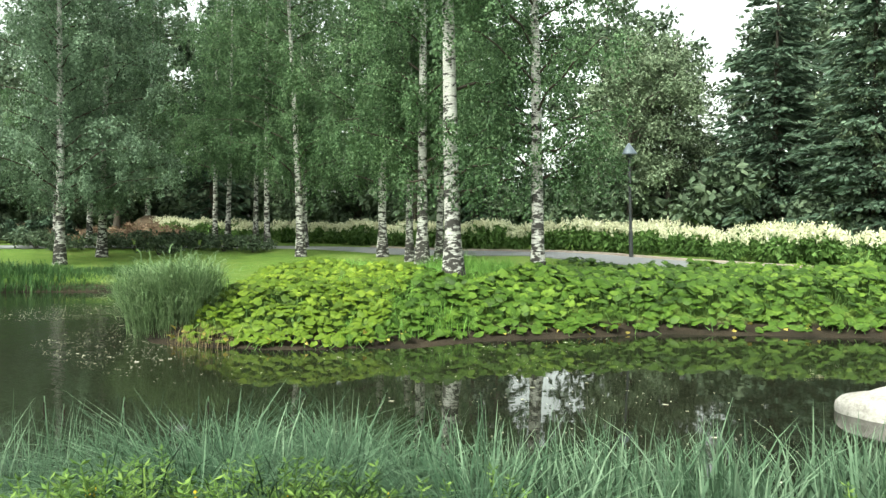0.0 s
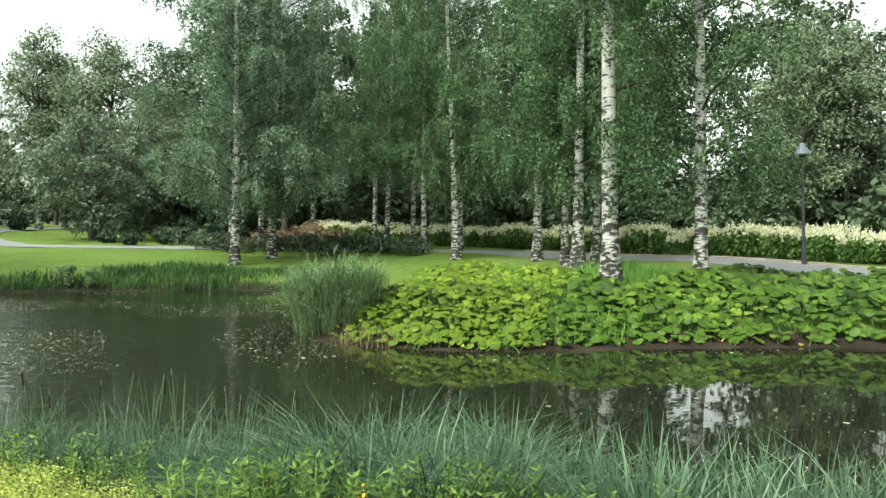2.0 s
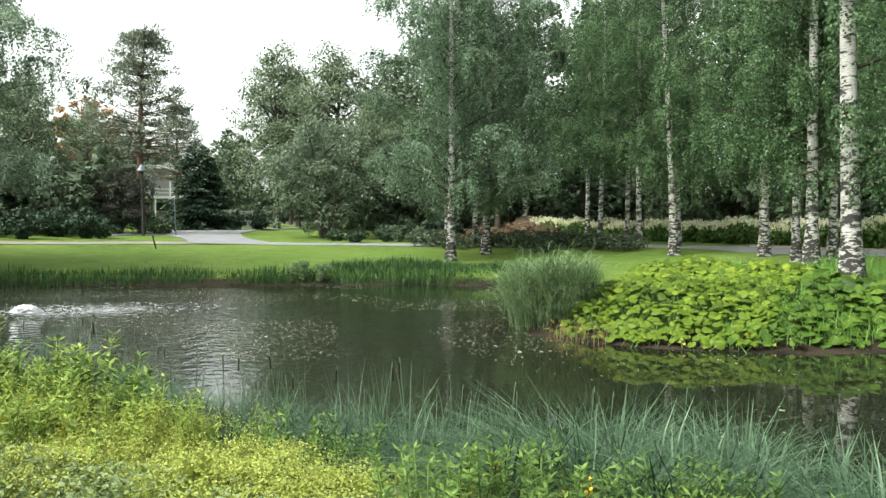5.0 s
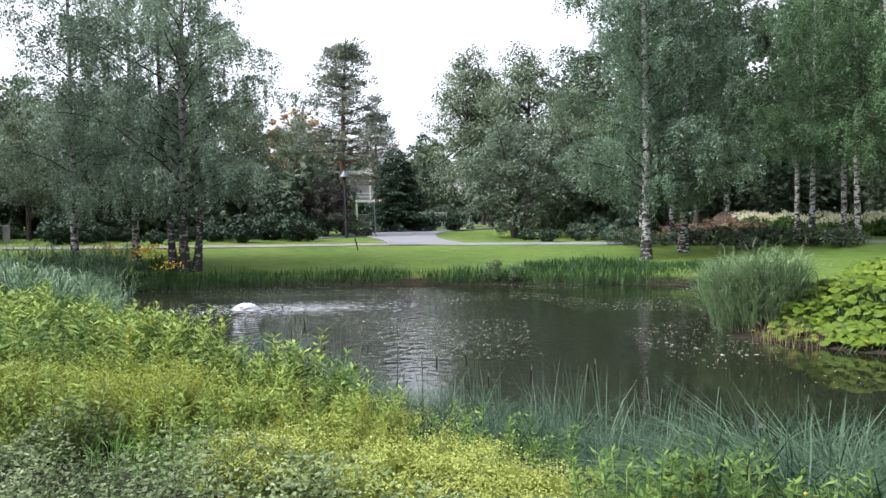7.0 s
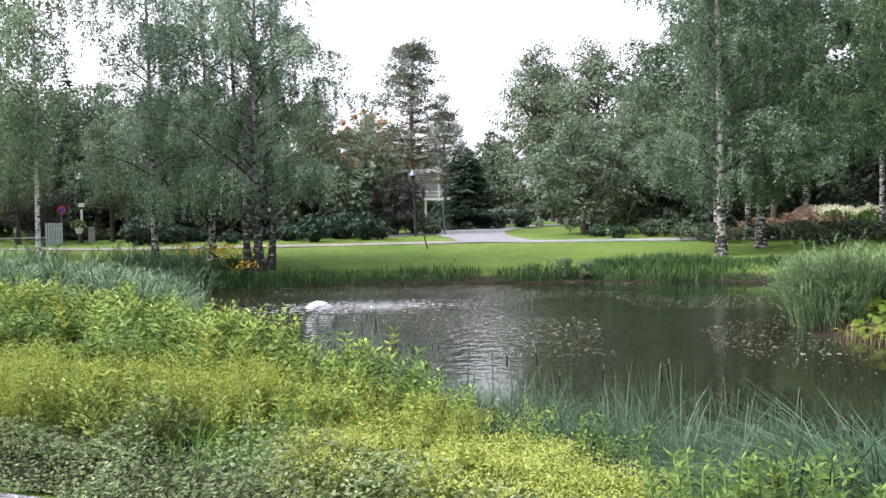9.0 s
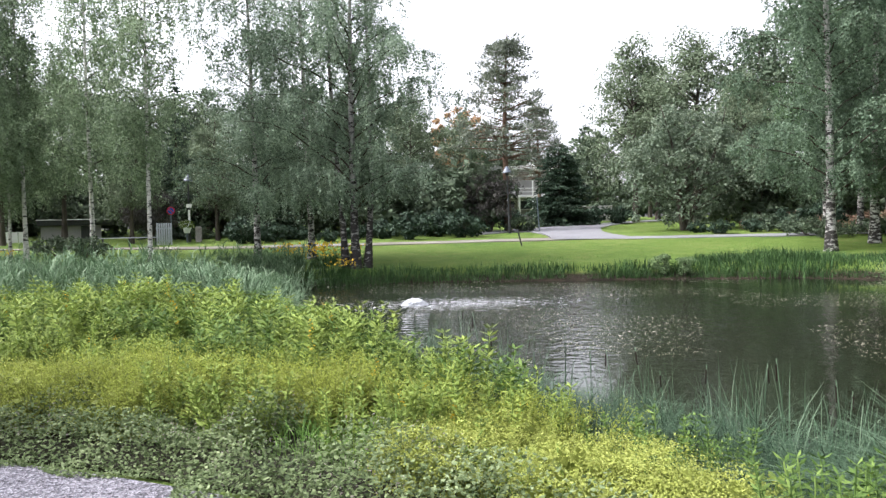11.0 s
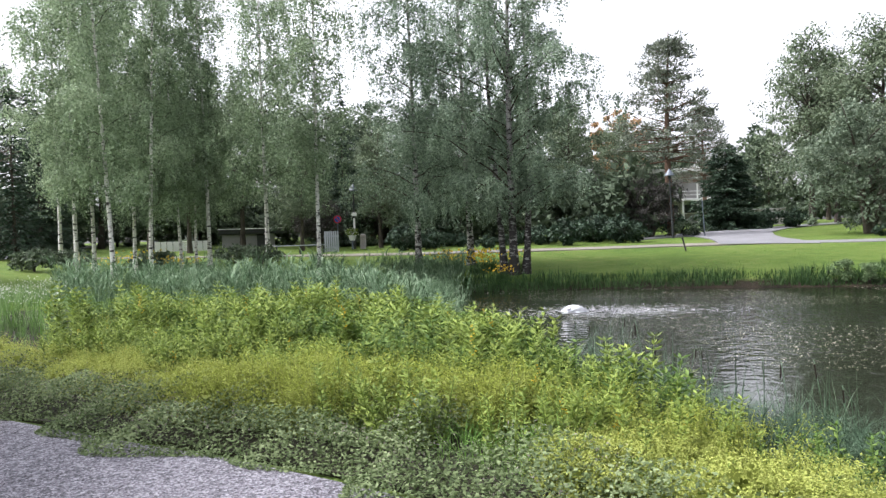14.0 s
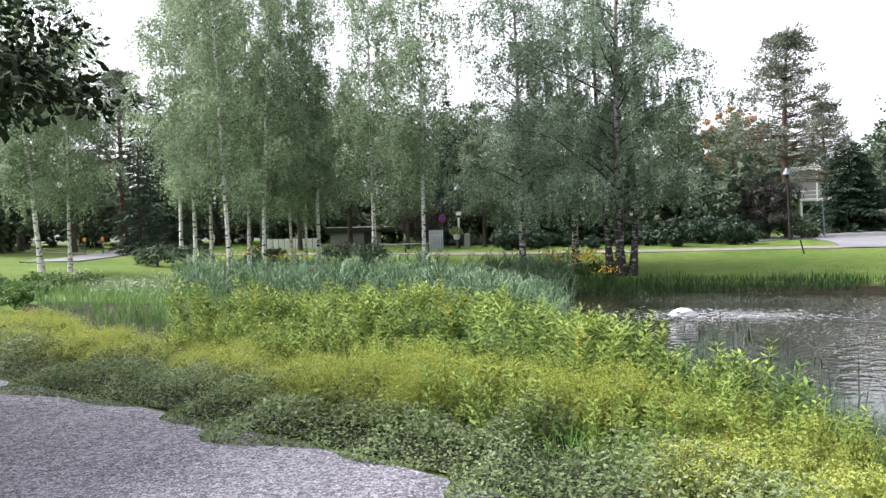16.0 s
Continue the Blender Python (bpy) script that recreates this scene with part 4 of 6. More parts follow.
# unseen trees added behind the viewpoint to block low sky light
plant(copy_thing(far_tree, Matrix()), ring([(a, 56 + 8 * (k % 3), 0.95 + 0.12 * (k % 2)) for k, a in enumerate(range(118, 318, 11))]), "trees behind the gravel path")
far_scrub = leafy_form("far_scrub", "dark scrub filling the wood's edge", "bush", 5.0, 9.0, 0.0, 40, 22, 38, 0.75, FOREST_LEAF, DARK_BARK, r=0.06, clump_r=1.1, stems=2, limbs=5)
plant(far_scrub, ring([(a, 66 + 3 * math.sin(a), 0.9 + 0.25 * math.sin(a * 2.3)) for a in list(np.arange(-37, 33, 3.4)) + list(np.arange(50, 108, 3.4))] + [(a, 92, 0.95) for a in np.arange(33, 51, 2.6)] + [(38.4, 70, 0.42), (39.9, 72, 0.4)]), "scrub at the wood's edge")

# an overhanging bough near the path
over = leafy_form("lime_tree", "leafy tree overhanging the path, backlit shade in its leaf colour", "tree", 6.0, 8.4, 1.3, 430, 135, 41, 0.095, OVERHANG_LEAF, DARK_BARK, r=0.17, clump_r=0.5)
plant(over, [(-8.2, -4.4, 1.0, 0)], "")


# ---------- planting along the water ----------
def scatter(n, box4, keep, gen):
    """Random spots in a rectangle that pass keep(x, y)."""
    out = []
    while sum(map(len, out)) < n:
        p = gen.uniform((box4[0], box4[1]), (box4[2], box4[3]), (4000, 2))
        out.append(p[keep(p[:, 0], p[:, 1])])
    return np.concatenate(out)[:n]


def butterbur_leaf(gen, mat, size=1.0):
    """One big kidney-shaped leaf, dished, with a notch and wavy rim, on the local xy plane."""
    n = 11
    a = np.linspace(0.22, 2 * np.pi - 0.22, n)
    r = 0.5 * size * (1 - 0.12 * np.cos(a)) * (1 + 0.05 * gen.normal(size=n))
    rim = np.stack([r * np.cos(a), r * np.sin(a), 0.07 * size * np.sin(a * 2.5 + gen.uniform(0, 6)) - 0.05 * size + 0.03 * size * gen.normal(size=n)], 1)
    mid = rim * np.array([0.55, 0.55, 0]) + np.array([0, 0, 0.045 * size])
    v = np.vstack([[[0, 0, -0.01]], mid, rim])
    f = [(0, 1 + i, 2 + i) for i in range(n - 1)] + [(1 + i, 1 + n + i, 2 + n + i, 2 + i) for i in range(n - 1)]
    return mesh_of("leaf", v, f, mat, smooth=True)


def build_butterbur(label, mat, count, keep, seed, lo, hi, tall):
    gen = np.random.default_rng(seed)
    bed = thing("butterbur_bed", label, "plants", "butterbur on the bank")
    forms = [butterbur_leaf(gen, mat) for _ in range(8)]
    p = scatter(count, (-5, 12, 13, 24), keep, gen)
    s = shore(p[:, 0], p[:, 1])
    z = land(p[:, 0], p[:, 1])
    hump = np.array([noise.noise((a * 0.7, b * 0.7, 2)) for a, b in p])
    rise = tall * (1 + 0.75 * hump) * (0.3 + 0.7 * smooth(s, 0, 1.5)) * gen.uniform(0.75, 1.12, len(p))
    rise = np.where(s < 0.35, np.minimum(rise, 0.34), rise)
    paths, rads, rest = [], [], []
    for rank, i in enumerate(np.argsort(s)):
        x, y = p[i]
        size = gen.uniform(lo, hi)
        m = Matrix.Translation((x, y, z[i] + rise[i])) @ Euler((gen.normal(0, 0.22) + 0.34, gen.normal(0, 0.28), 0)).to_matrix().to_4x4() @ Euler((0, 0, gen.uniform(0, 6.28))).to_matrix().to_4x4() @ Matrix.Diagonal((size, size, size, 1))
        me = forms[int(gen.integers(8))]
        if rank < 300:
            lf = new("leaf", me)
            lf.parent = bed
            lf.matrix_basis = m
        else:
            rest.append((me, m))
        t = np.linspace(0, 1, 3)[:, None]
        foot = np.array([x + gen.normal(0, 0.1), y + gen.normal(0, 0.1), z[i] - 0.02])
        paths.append(foot * (1 - t) + np.array([x, y, z[i] + rise[i]]) * t)
        rads.append(np.full(3, 0.008))
    verts, faces, k = [], [], 0
    for me, m in rest:
        co = np.array([m @ v.co for v in me.vertices])
        verts.append(co)
        faces += [tuple(k + q for q in f.vertices) for f in me.polygons]
        k += len(co)
    if rest:
        bough("leaf_mass", mesh_of("leaf_mass", np.concatenate(verts), faces, mat, smooth=True), mat, bed)
    bough("stalkwork", tubes("stalkwork", paths, rads, GOAT_LEAF, 4), GOAT_LEAF, bed)


build_butterbur("dense bed of lime-green butterbur leaves on the pond bank", BUTTERBUR, 2500,
                lambda x, y: (y > 12) & (x > -4.4) & (x < -1.2 + 0.12 * (y - 13)) & (shore(x, y) > 0.02) & (shore(x, y) < 5.2), 51, 0.1, 0.21, 0.34)
build_butterbur("dense bed of deep green butterbur leaves round birch stems", BUTTERBUR_DEEP, 3600,
                lambda x, y: (y > 12) & (x > -0.6) & (shore(x, y) > 0.05) & (shore(x, y) < np.where(x > 3, 5.6, 4.3)), 52, 0.13, 0.28, 0.42)
build_butterbur("thin scatter of butterbur leaves in bank grass", BUTTERBUR_DEEP, 300,
                lambda x, y: (y > 12) & (x > -1.8) & (x < 0.4) & (shore(x, y) > 0.05) & (shore(x, y) < 4.5), 53, 0.12, 0.24, 0.26)


def tussock(name, label, category, n, h, spread, bend, width, mat, seed, levels=4):
    gen = np.random.default_rng(seed)
    ob = thing(name, label, category)
    a, r = gen.uniform(0, 6.28, n), spread * gen.uniform(0, 1, n) ** 0.6
    base = np.stack([r * np.cos(a), r * np.sin(a), np.zeros(n) - 0.03], 1)
    bough("blade_tuft", blades("blade_tuft", base, gen.normal(0, 1.15, n), h * gen.uniform(0.5, 1.1, n), bend * gen.uniform(0.35, 1.35, n), width * gen.uniform(0.6, 1.2, n), mat, levels), mat, ob)
    return ob


def set_out(forms, spots, group, gen, lo=0.8, hi=1.2, sink=0.03, on_water=False):
    """Copies of several forms over many spots, turned and scaled at random."""
    used = set()
    z = land(spots[:, 0], spots[:, 1])
    for i, (x, y) in enumerate(spots):
        f = forms[int(gen.integers(len(forms)))]
        sc = gen.uniform(lo, hi)
        m = Matrix.Translation((x, y, max(z[i], -0.75) - sink)) @ pose(0, 0, 0, gen.normal(0, 3), gen.normal(0, 3), gen.uniform(0, 360)) @ Matrix.Diagonal((sc, sc, sc, 1))
        if f.name in used:
            ob = copy_thing(f, m)
            ob.matrix_basis = m
        else:
            used.add(f.name)
            ob = f
            ob.matrix_basis = m
        ob["group"] = group


gen = np.random.default_rng(61)
# sedge along the near shore
sedges = [tussock("sedge_tussock", "arching blue-green sedge tussock at the water's edge", "grass", 165, 1.02, 0.17, 1.3, 0.0115, SEDGE, 70 + i) for i in range(4)]
spots = scatter(125, (-6.6, 3.0, 0.3, 6), lambda x, y: (shore(x, y) > -0.25) & (shore(x, y) < np.where(x > -1.6, 1.2, 0.85)) & (gen.uniform(size=x.shape) < np.where(x > -0.5, 0.35, 1.0)), gen)
near = spots[:, 0] > -1.8
set_out(sedges, spots[near], "sedges on the near shore", gen, 0.8, 1.15)
set_out([copy_thing(sedges[0], Matrix()), copy_thing(sedges[1], Matrix())], spots[~near], "sedges on the near shore", gen, 0.6, 0.85)


# cattails standing in the shallows
def cattail_clump(seed, n, heads, wide=0.028):
    g = np.random.default_rng(seed)
    ob = thing("cattail_clump", "upright cattail clump with strap leaves and brown heads", "reeds")
    a, r = g.uniform(0, 6.28, n), 0.3 * g.uniform(0, 1, n) ** 0.5
    base = np.stack([r * np.cos(a), r * np.sin(a), np.zeros(n)], 1)
    bough("blade_tuft", blades("blade_tuft", base, g.uniform(0, 6.28, n), g.uniform(0.55, 1.1, n), g.uniform(0.04, 0.62, n), wide * g.uniform(0.65, 1.2, n), CATTAIL_BLADE, 5), CATTAIL_BLADE, ob)
    for k in range(heads):
        x, y, h = g.normal(0, 0.15), g.normal(0, 0.15), g.uniform(0.95, 1.2)
        tip = np.array([x + g.normal(0, 0.06), y + g.normal(0, 0.06), h])
        t = np.linspace(0, 1, 4)[:, None]
        st = part("flower_stalk", tubes("flower_stalk", [np.array([x, y, 0]) * (1 - t) + tip * t], [np.full(4, 0.004)], CATTAIL_BLADE, 5), CATTAIL_BLADE, ob)
        bm = bmesh.new()
        cone(bm, tip[0], tip[1], h - 0.17, h - 0.16, 0.003, 0.0075, 8)
        cone(bm, tip[0], tip[1], h - 0.16, h - 0.05, 0.0075, 0.0075, 8)
        cone(bm, tip[0], tip[1], h - 0.05, h - 0.04, 0.0075, 0.002, 8)
        part("seed_head", bm, BROWN_HEAD, st, "dark brown velvety seed head")
    return ob


cattails = [cattail_clump(80 + i, 30, 0) for i in range(4)]
thin_cattails = [cattail_clump(85 + i, 26, h, 0.012) for i, h in enumerate((1, 0, 0, 1))]
set_out(cattails, scatter(125, (-1.0, 4.2, 4.8, 7.4), lambda x, y: (shore(x, y) < 0.55) & (shore(x, y) > -1.5), gen), "cattails in the shallows", gen, 0.65, 0.95)
set_out(thin_cattails, scatter(42, (-9.4, 4.4, -0.6, 7.4), lambda x, y: (shore(x, y) < 0.0) & (shore(x, y) > -1.0), gen), "cattails in the shallows", gen, 0.75, 1.0)

# reeds: the clump at the tip of the bank and the bed at the west end
def reed_clump(seed, mat, label, wide, nod=0.24):
    g = np.random.default_rng(seed)
    ob = thing("reed_clump", label, "reeds")
    n = 34
    a, r = g.uniform(0, 6.28, n), 0.34 * g.uniform(0, 1, n) ** 0.5
    x, y, h = r * np.cos(a), r * np.sin(a), g.uniform(0.6, 1.28, n)
    lean = nod * g.uniform(0.3, 1.5, n)
    way = a + g.normal(0, 0.5, n)
    bough("stemwork", blades("stemwork", np.stack([x, y, 0 * x], 1), way, h, lean, 0.008, mat, 4), mat, ob)
    m = n * 6
    k = np.repeat(np.arange(n), 6)
    u = g.uniform(0.25, 1.0, m)
    z = h[k] * (u - 0.45 * lean[k] * u ** 2.5)
    base = np.stack([x[k] + np.cos(way[k]) * h[k] * lean[k] * u ** 2, y[k] + np.sin(way[k]) * h[k] * lean[k] * u ** 2, z], 1)
    bough("foliage", blades("foliage", base, way[k] + g.normal(0, 0.9, m), g.uniform(0.22, 0.5, m), g.uniform(0.7, 2.0, m), wide, mat, 4), mat, ob)
    return ob


reeds = [reed_clump(90 + i, REED, "fresh green reed clump with nodding leaves", 0.015, 0.3) for i in range(3)]
blue_reeds = [reed_clump(94 + i, BLUE_REED, "blue-green reed clump with nodding leaves", 0.024) for i in range(3)]
tip = scatter(34, (-7.2, 13.2, -3.9, 17.2), lambda x, y: (np.abs(shore(x, y)) < 0.9) & (np.hypot(x + 4.85, (y - 15.2) * 0.8) < 0.85), gen)
set_out(reeds, tip, "reeds at the tip of the bank", gen, 0.85, 1.15)
west = scatter(190, (-30, 4, -11, 15.5), lambda x, y: (((shore(x, y) > -2.6) & (shore(x, y) < 1.3)) | ((x < -20) & (shore(x, y) < 0) & (y < 11))) & (y < 0.66 * -x - 2.2) & (np.hypot(x, y) > 13), gen)
set_out(blue_reeds, west, "reed bed at the west end of the pond", gen, 0.7, 1.05)
meadow = scatter(70, (-27, -0.5, -12, 8), lambda x, y: (shore(x, y) > 0.2) & (y > -0.035 * x) & (path_off(x, y) > 5.4) & (np.hypot(x, y) > 13.5), gen)
set_out([copy_thing(f, Matrix()) for f in blue_reeds], meadow, "reeds spreading into the meadow", gen, 0.4, 0.95)
straw = tussock("dry_reed_tuft", "straw-coloured dead reed stems at the waterline", "reeds", 34, 0.5, 0.3, 0.3, 0.006, DRY_REED, 97)
set_out([straw], scatter(4, (-6, 13.0, -3.2, 16), lambda x, y: np.abs(shore(x, y)) < 0.25, gen), "dead reeds at the waterline", gen)


# lady's mantle, loosestrife and groundcover in the bed by the path
def mantle(seed):
    g = np.random.default_rng(seed)
    ob = thing("ladys_mantle", "mound of lady's mantle in frothy yellow-green flower", "flowers")
    n = 170
    d = unit(g.normal(size=(n, 3)) * np.array([1, 1, 0.6]))
    c = d * np.array([0.36, 0.36, 0.2]) * g.uniform(0.6, 1, (n, 1)) + np.array([0, 0, 0.16])
    c[:, 2] = np.maximum(c[:, 2], 0.03)
    bough("foliage", leaves("foliage", c, d + g.normal(0, 0.5, (n, 3)), g.uniform(0.06, 0.11, n), 0.9, LADY_LEAF, g), LADY_LEAF, ob, "rounded grey-green leaves")
    k, q = 130, 32
    d = unit(g.normal(size=(k, 3)) * np.array([1, 1, 0.7]) + np.array([0, 0, 0.5]))
    bump_out = np.array([0.9 + 0.3 * noise.noise(Vector(v * 2.6) + Vector((seed, 0, 0))) for v in d])
    top = d * np.array([0.44, 0.44, 0.27]) * (bump_out * g.uniform(0.85, 1.06, k))[:, None] + np.array([0, 0, 0.16])
    m = k * q
    o = np.repeat(top, q, 0) + g.normal(0, 1, (m, 3)) * np.array([0.033, 0.033, 0.022])
    o[:, 2] = np.maximum(o[:, 2], 0.04)
    bough("flower_froth", leaves("flower_froth", o, g.normal(size=(m, 3)), g.uniform(0.009, 0.016, m), 0.9, LADY_FLOWER, g, facing=np.repeat(d, q, 0) + np.array([0, 0, 0.8])), LADY_FLOWER, ob, "tiny yellow-green flower froth")
    return ob


def loose_mantle(seed):
    """Taller, looser mantle: many thin stems, each with a small open spray of flowers."""
    g = np.random.default_rng(seed)
    ob = thing("ladys_mantle", "loose lanky lady's mantle with open yellow-green sprays", "flowers")
    paths, rads, fl, lv = [], [], [], []
    for i in range(70):
        a, r = g.uniform(0, 6.28), 0.1 * g.uniform(0, 1)
        foot = np.array([r * math.cos(a), r * math.sin(a), 0])
        out, h = g.uniform(0.05, 0.34), g.uniform(0.25, 0.55)
        top = foot + np.array([out * math.cos(a), out * math.sin(a), h])
        t = np.linspace(0, 1, 3)[:, None]
        paths.append(foot * (1 - t) + top * t)
        rads.append(np.full(3, 0.0025))
        m = 26
        fl.append(top + g.normal(0, 1, (m, 3)) * np.array([0.042, 0.042, 0.04]) - np.array([0, 0, 0.02]))
        u = g.uniform(0.2, 0.8, (3, 1))
        lv.append(foot * (1 - u) + top * u + g.normal(0, 0.03, (3, 3)))
    bough("stemwork", tubes("stemwork", paths, rads, LADY_LEAF, 3), LADY_LEAF, ob)
    lv, fl = np.concatenate(lv), np.concatenate(fl)
    up = np.array([0, 0, 1.0])
    bough("foliage", leaves("foliage", lv, g.normal(size=lv.shape), g.uniform(0.04, 0.085, len(lv)), 0.85, LADY_LEAF, g, facing=up + 0 * lv), LADY_LEAF, ob)
    bough("flower_froth", leaves("flower_froth", fl, g.normal(size=fl.shape), g.uniform(0.009, 0.016, len(fl)), 0.9, SPRAY_FLOWER, g, facing=up + 0 * fl), SPRAY_FLOWER, ob)
    return ob


def loosestrife(seed, flowers, tallness=0.62, mat=None, long_leaf=0.074):
    g = np.random.default_rng(seed)
    mat = mat or LOOSESTRIFE
    ob = thing("loosestrife_clump", "upright yellow loosestrife clump with whorled lime-green leaves", "flowers")
    paths, rads, cen, ax, fl = [], [], [], [], []
    for i in range(13):
        a, r = g.uniform(0, 6.28), 0.27 * g.uniform(0, 1) ** 0.5
        foot = np.array([r * math.cos(a), r * math.sin(a), 0])
        h = tallness * g.uniform(0.65, 1.12)
        top = foot + np.array([foot[0] * 0.5 + g.normal(0, 0.04), foot[1] * 0.5 + g.normal(0, 0.04), h])
        t = np.linspace(0, 1, 4)[:, None]
        paths.append(foot * (1 - t) + top * t)
        rads.append(np.full(4, 0.004))
        for z in np.arange(0.2, 1.01, 0.062):
            for q in range(4):
                b = q * 1.57 + z * 9
                out = np.array([math.cos(b), math.sin(b), 0.15 + 0.35 * z])
                ln = long_leaf * (1.15 - 0.4 * z) * g.uniform(0.8, 1.2)
                c = foot * (1 - z) + top * z + unit(out) * ln * 0.5
                cen.append(np.append(c, ln))
                ax.append(out + g.normal(0, 0.15, 3))
            if z > 0.74 and i < flowers:
                fl.append(foot * (1 - z) + top * z + g.normal(0, 0.014, (4, 3)))
    bough("stemwork", tubes("stemwork", paths, rads, mat, 4), mat, ob)
    cen = np.array(cen)
    bough("foliage", leaves("leaves", cen[:, :3], np.array(ax), cen[:, 3], 0.32, mat, g, facing=np.array([0, 0, 1.0]) + 0 * cen[:, :3]), mat, ob)
    if fl:
        fl = np.concatenate(fl)
        bough("flower_froth", leaves("flowers", fl, g.normal(size=fl.shape), 0.022, 0.9, YELLOW, g), YELLOW, ob, "small yellow flowers")
    return ob


def beyond(x, y):
    return y > np.interp(x, PATH_EDGE[::-1, 0], PATH_EDGE[::-1, 1])


mantles = [mantle(110 + i) for i in range(4)]
spots = scatter(165, (-17, -7, 2.2, 5.2), lambda x, y: beyond(x, y) & np.where(x < -6.2, (path_off(x, y) > 0.85) & (path_off(x, y) < np.where(x < -9, 1.85, 1.45)), (path_off(x, y) > 0.6) & (path_off(x, y) < np.where(x < -3, 1.4, 1.15)) & (x > -4.5) & (x < -1.5)), gen)
set_out(mantles, spots, "lady's mantle edging", gen, 0.75, 1.12)
set_out([loose_mantle(115), loose_mantle(116)], scatter(46, (-8, 0, -3.6, 4.5), lambda x, y: beyond(x, y) & (path_off(x, y) > 0.7) & (path_off(x, y) < 2.0) & (x > -7.6) & ((x < -4.2) | (path_off(x, y) > 1.3)), gen), "frothy mantle among loosestrife", gen, 0.8, 1.15)
tall_stuff = [loosestrife(120, 1, 0.56), loosestrife(121, 0, 0.6), loosestrife(122, 0, 0.5)]
back_stuff = [loosestrife(123, 0, 0.78, None, 0.115), loosestrife(124, 1, 0.7, None, 0.105), loosestrife(125, 0, 0.66, GREEN_LOOSE, 0.11)]


def loose_zone(x, y):
    off, sh = path_off(x, y), shore(x, y)
    far = (x < -7) & (x > -12) & (off > 1.6) & (off < 5.2) & (sh > 1.1) & (y > -0.1 * x - 0.6)
    mid = (x >= -7) & (x < -4.3) & (off > 0.85) & (sh > 1.0) & ((off > 1.7) | (gen.uniform(size=x.shape) < 0.5))
    near = (x >= -4.3) & (x < -1.4) & (off > 1.25) & (sh > 0.6) & (gen.uniform(size=x.shape) < 0.45)
    right = (x >= -2.0) & (x < -0.4) & (off > 0.5) & (off < 1.35)
    few = (x >= -0.4) & (x < 2.4) & (off > 0.8) & (off < 1.5) & (gen.uniform(size=x.shape) < 0.25)
    return beyond(x, y) & (far | mid | near | right | few)


spots = scatter(255, (-12.5, -1, 3, 8), loose_zone, gen)
left = spots[spots[:, 0] < -3.6]
deep = path_off(left[:, 0], left[:, 1]) > np.where(left[:, 0] < -7, 2.6, 1.9)
set_out(tall_stuff, left[~deep], "yellow loosestrife in the bed", gen, 0.75, 1.15)
set_out(back_stuff, left[deep], "yellow loosestrife in the bed", gen, 0.7, 1.15)
set_out([loosestrife(128, 1, 0.62, GREEN_LOOSE), loosestrife(129, 0, 0.6, GREEN_LOOSE)], spots[spots[:, 0] >= -3.6], "yellow loosestrife in the bed", gen, 0.7, 1.0)


def star_plant(seed):
    """A young plant with large pointed bright leaves in whorls."""
    g = np.random.default_rng(seed)
    ob = thing("broadleaf_plant", "young plant with large pointed lime-green leaves", "plant")
    h = 0.5
    part("stalk", tubes("stalk", [np.array([[0, 0, -0.03], [0.01, 0, h / 2], [0, 0.01, h]])], [np.array([0.008, 0.007, 0.004])], LOOSESTRIFE, 6), LOOSESTRIFE, ob)
    for z, ln, n in ((0.3, 0.17, 4), (0.41, 0.16, 4), (h, 0.13, 5)):
        for q in range(n):
            b = q * 6.283 / n + z * 7 + g.normal(0, 0.15)
            s = np.linspace(0, 1, 6)
            w = 0.24 * ln * np.sin(np.pi * np.minimum(1, s * 0.96 + 0.04)) ** 0.8
            mid = np.stack([ln * s, 0 * s, 1.1 * ln * s - 0.35 * ln * s ** 2], 1)
            v = np.concatenate([mid + np.array([0, 1, 0]) * w[:, None] + np.array([0, 0, 0.25]) * w[:, None], mid, mid - np.array([0, 1, 0]) * w[:, None] + np.array([0, 0, 0.25]) * w[:, None]])
            f = [(r * 6 + i, r * 6 + i + 1, (r + 1) * 6 + i + 1, (r + 1) * 6 + i) for r in (0, 1) for i in range(5)]
            lf = part("leaf", mesh_of("leaf", v, f, LOOSESTRIFE, smooth=True), LOOSESTRIFE, ob)
            lf.matrix_basis = Matrix.Translation((0, 0, z)) @ pose(0, 0, 0, 0, 0, math.degrees(b))
    return ob


set_out([star_plant(126)], np.array([(-1.62, 3.85), (-1.72, 3.55), (-2.35, 4.05)]), "lime-green young plants", gen, 0.52, 0.66)
iris = tussock("iris_clump", "upright dark green sword-leaved iris clump", "plants", 34, 0.8, 0.22, 0.16, 0.026, BANK_GRASS, 127)
set_out([iris], np.array([(-7.0, 4.1), (-6.5, 4.25), (-6.1, 4.3), (-7.5, 4.4), (-5.7, 4.4)]), "irises behind the loosestrife", gen, 0.85, 1.1)


def signed_off(x, y):
    return np.where(beyond(x, y), 1, -1) * path_off(x, y)


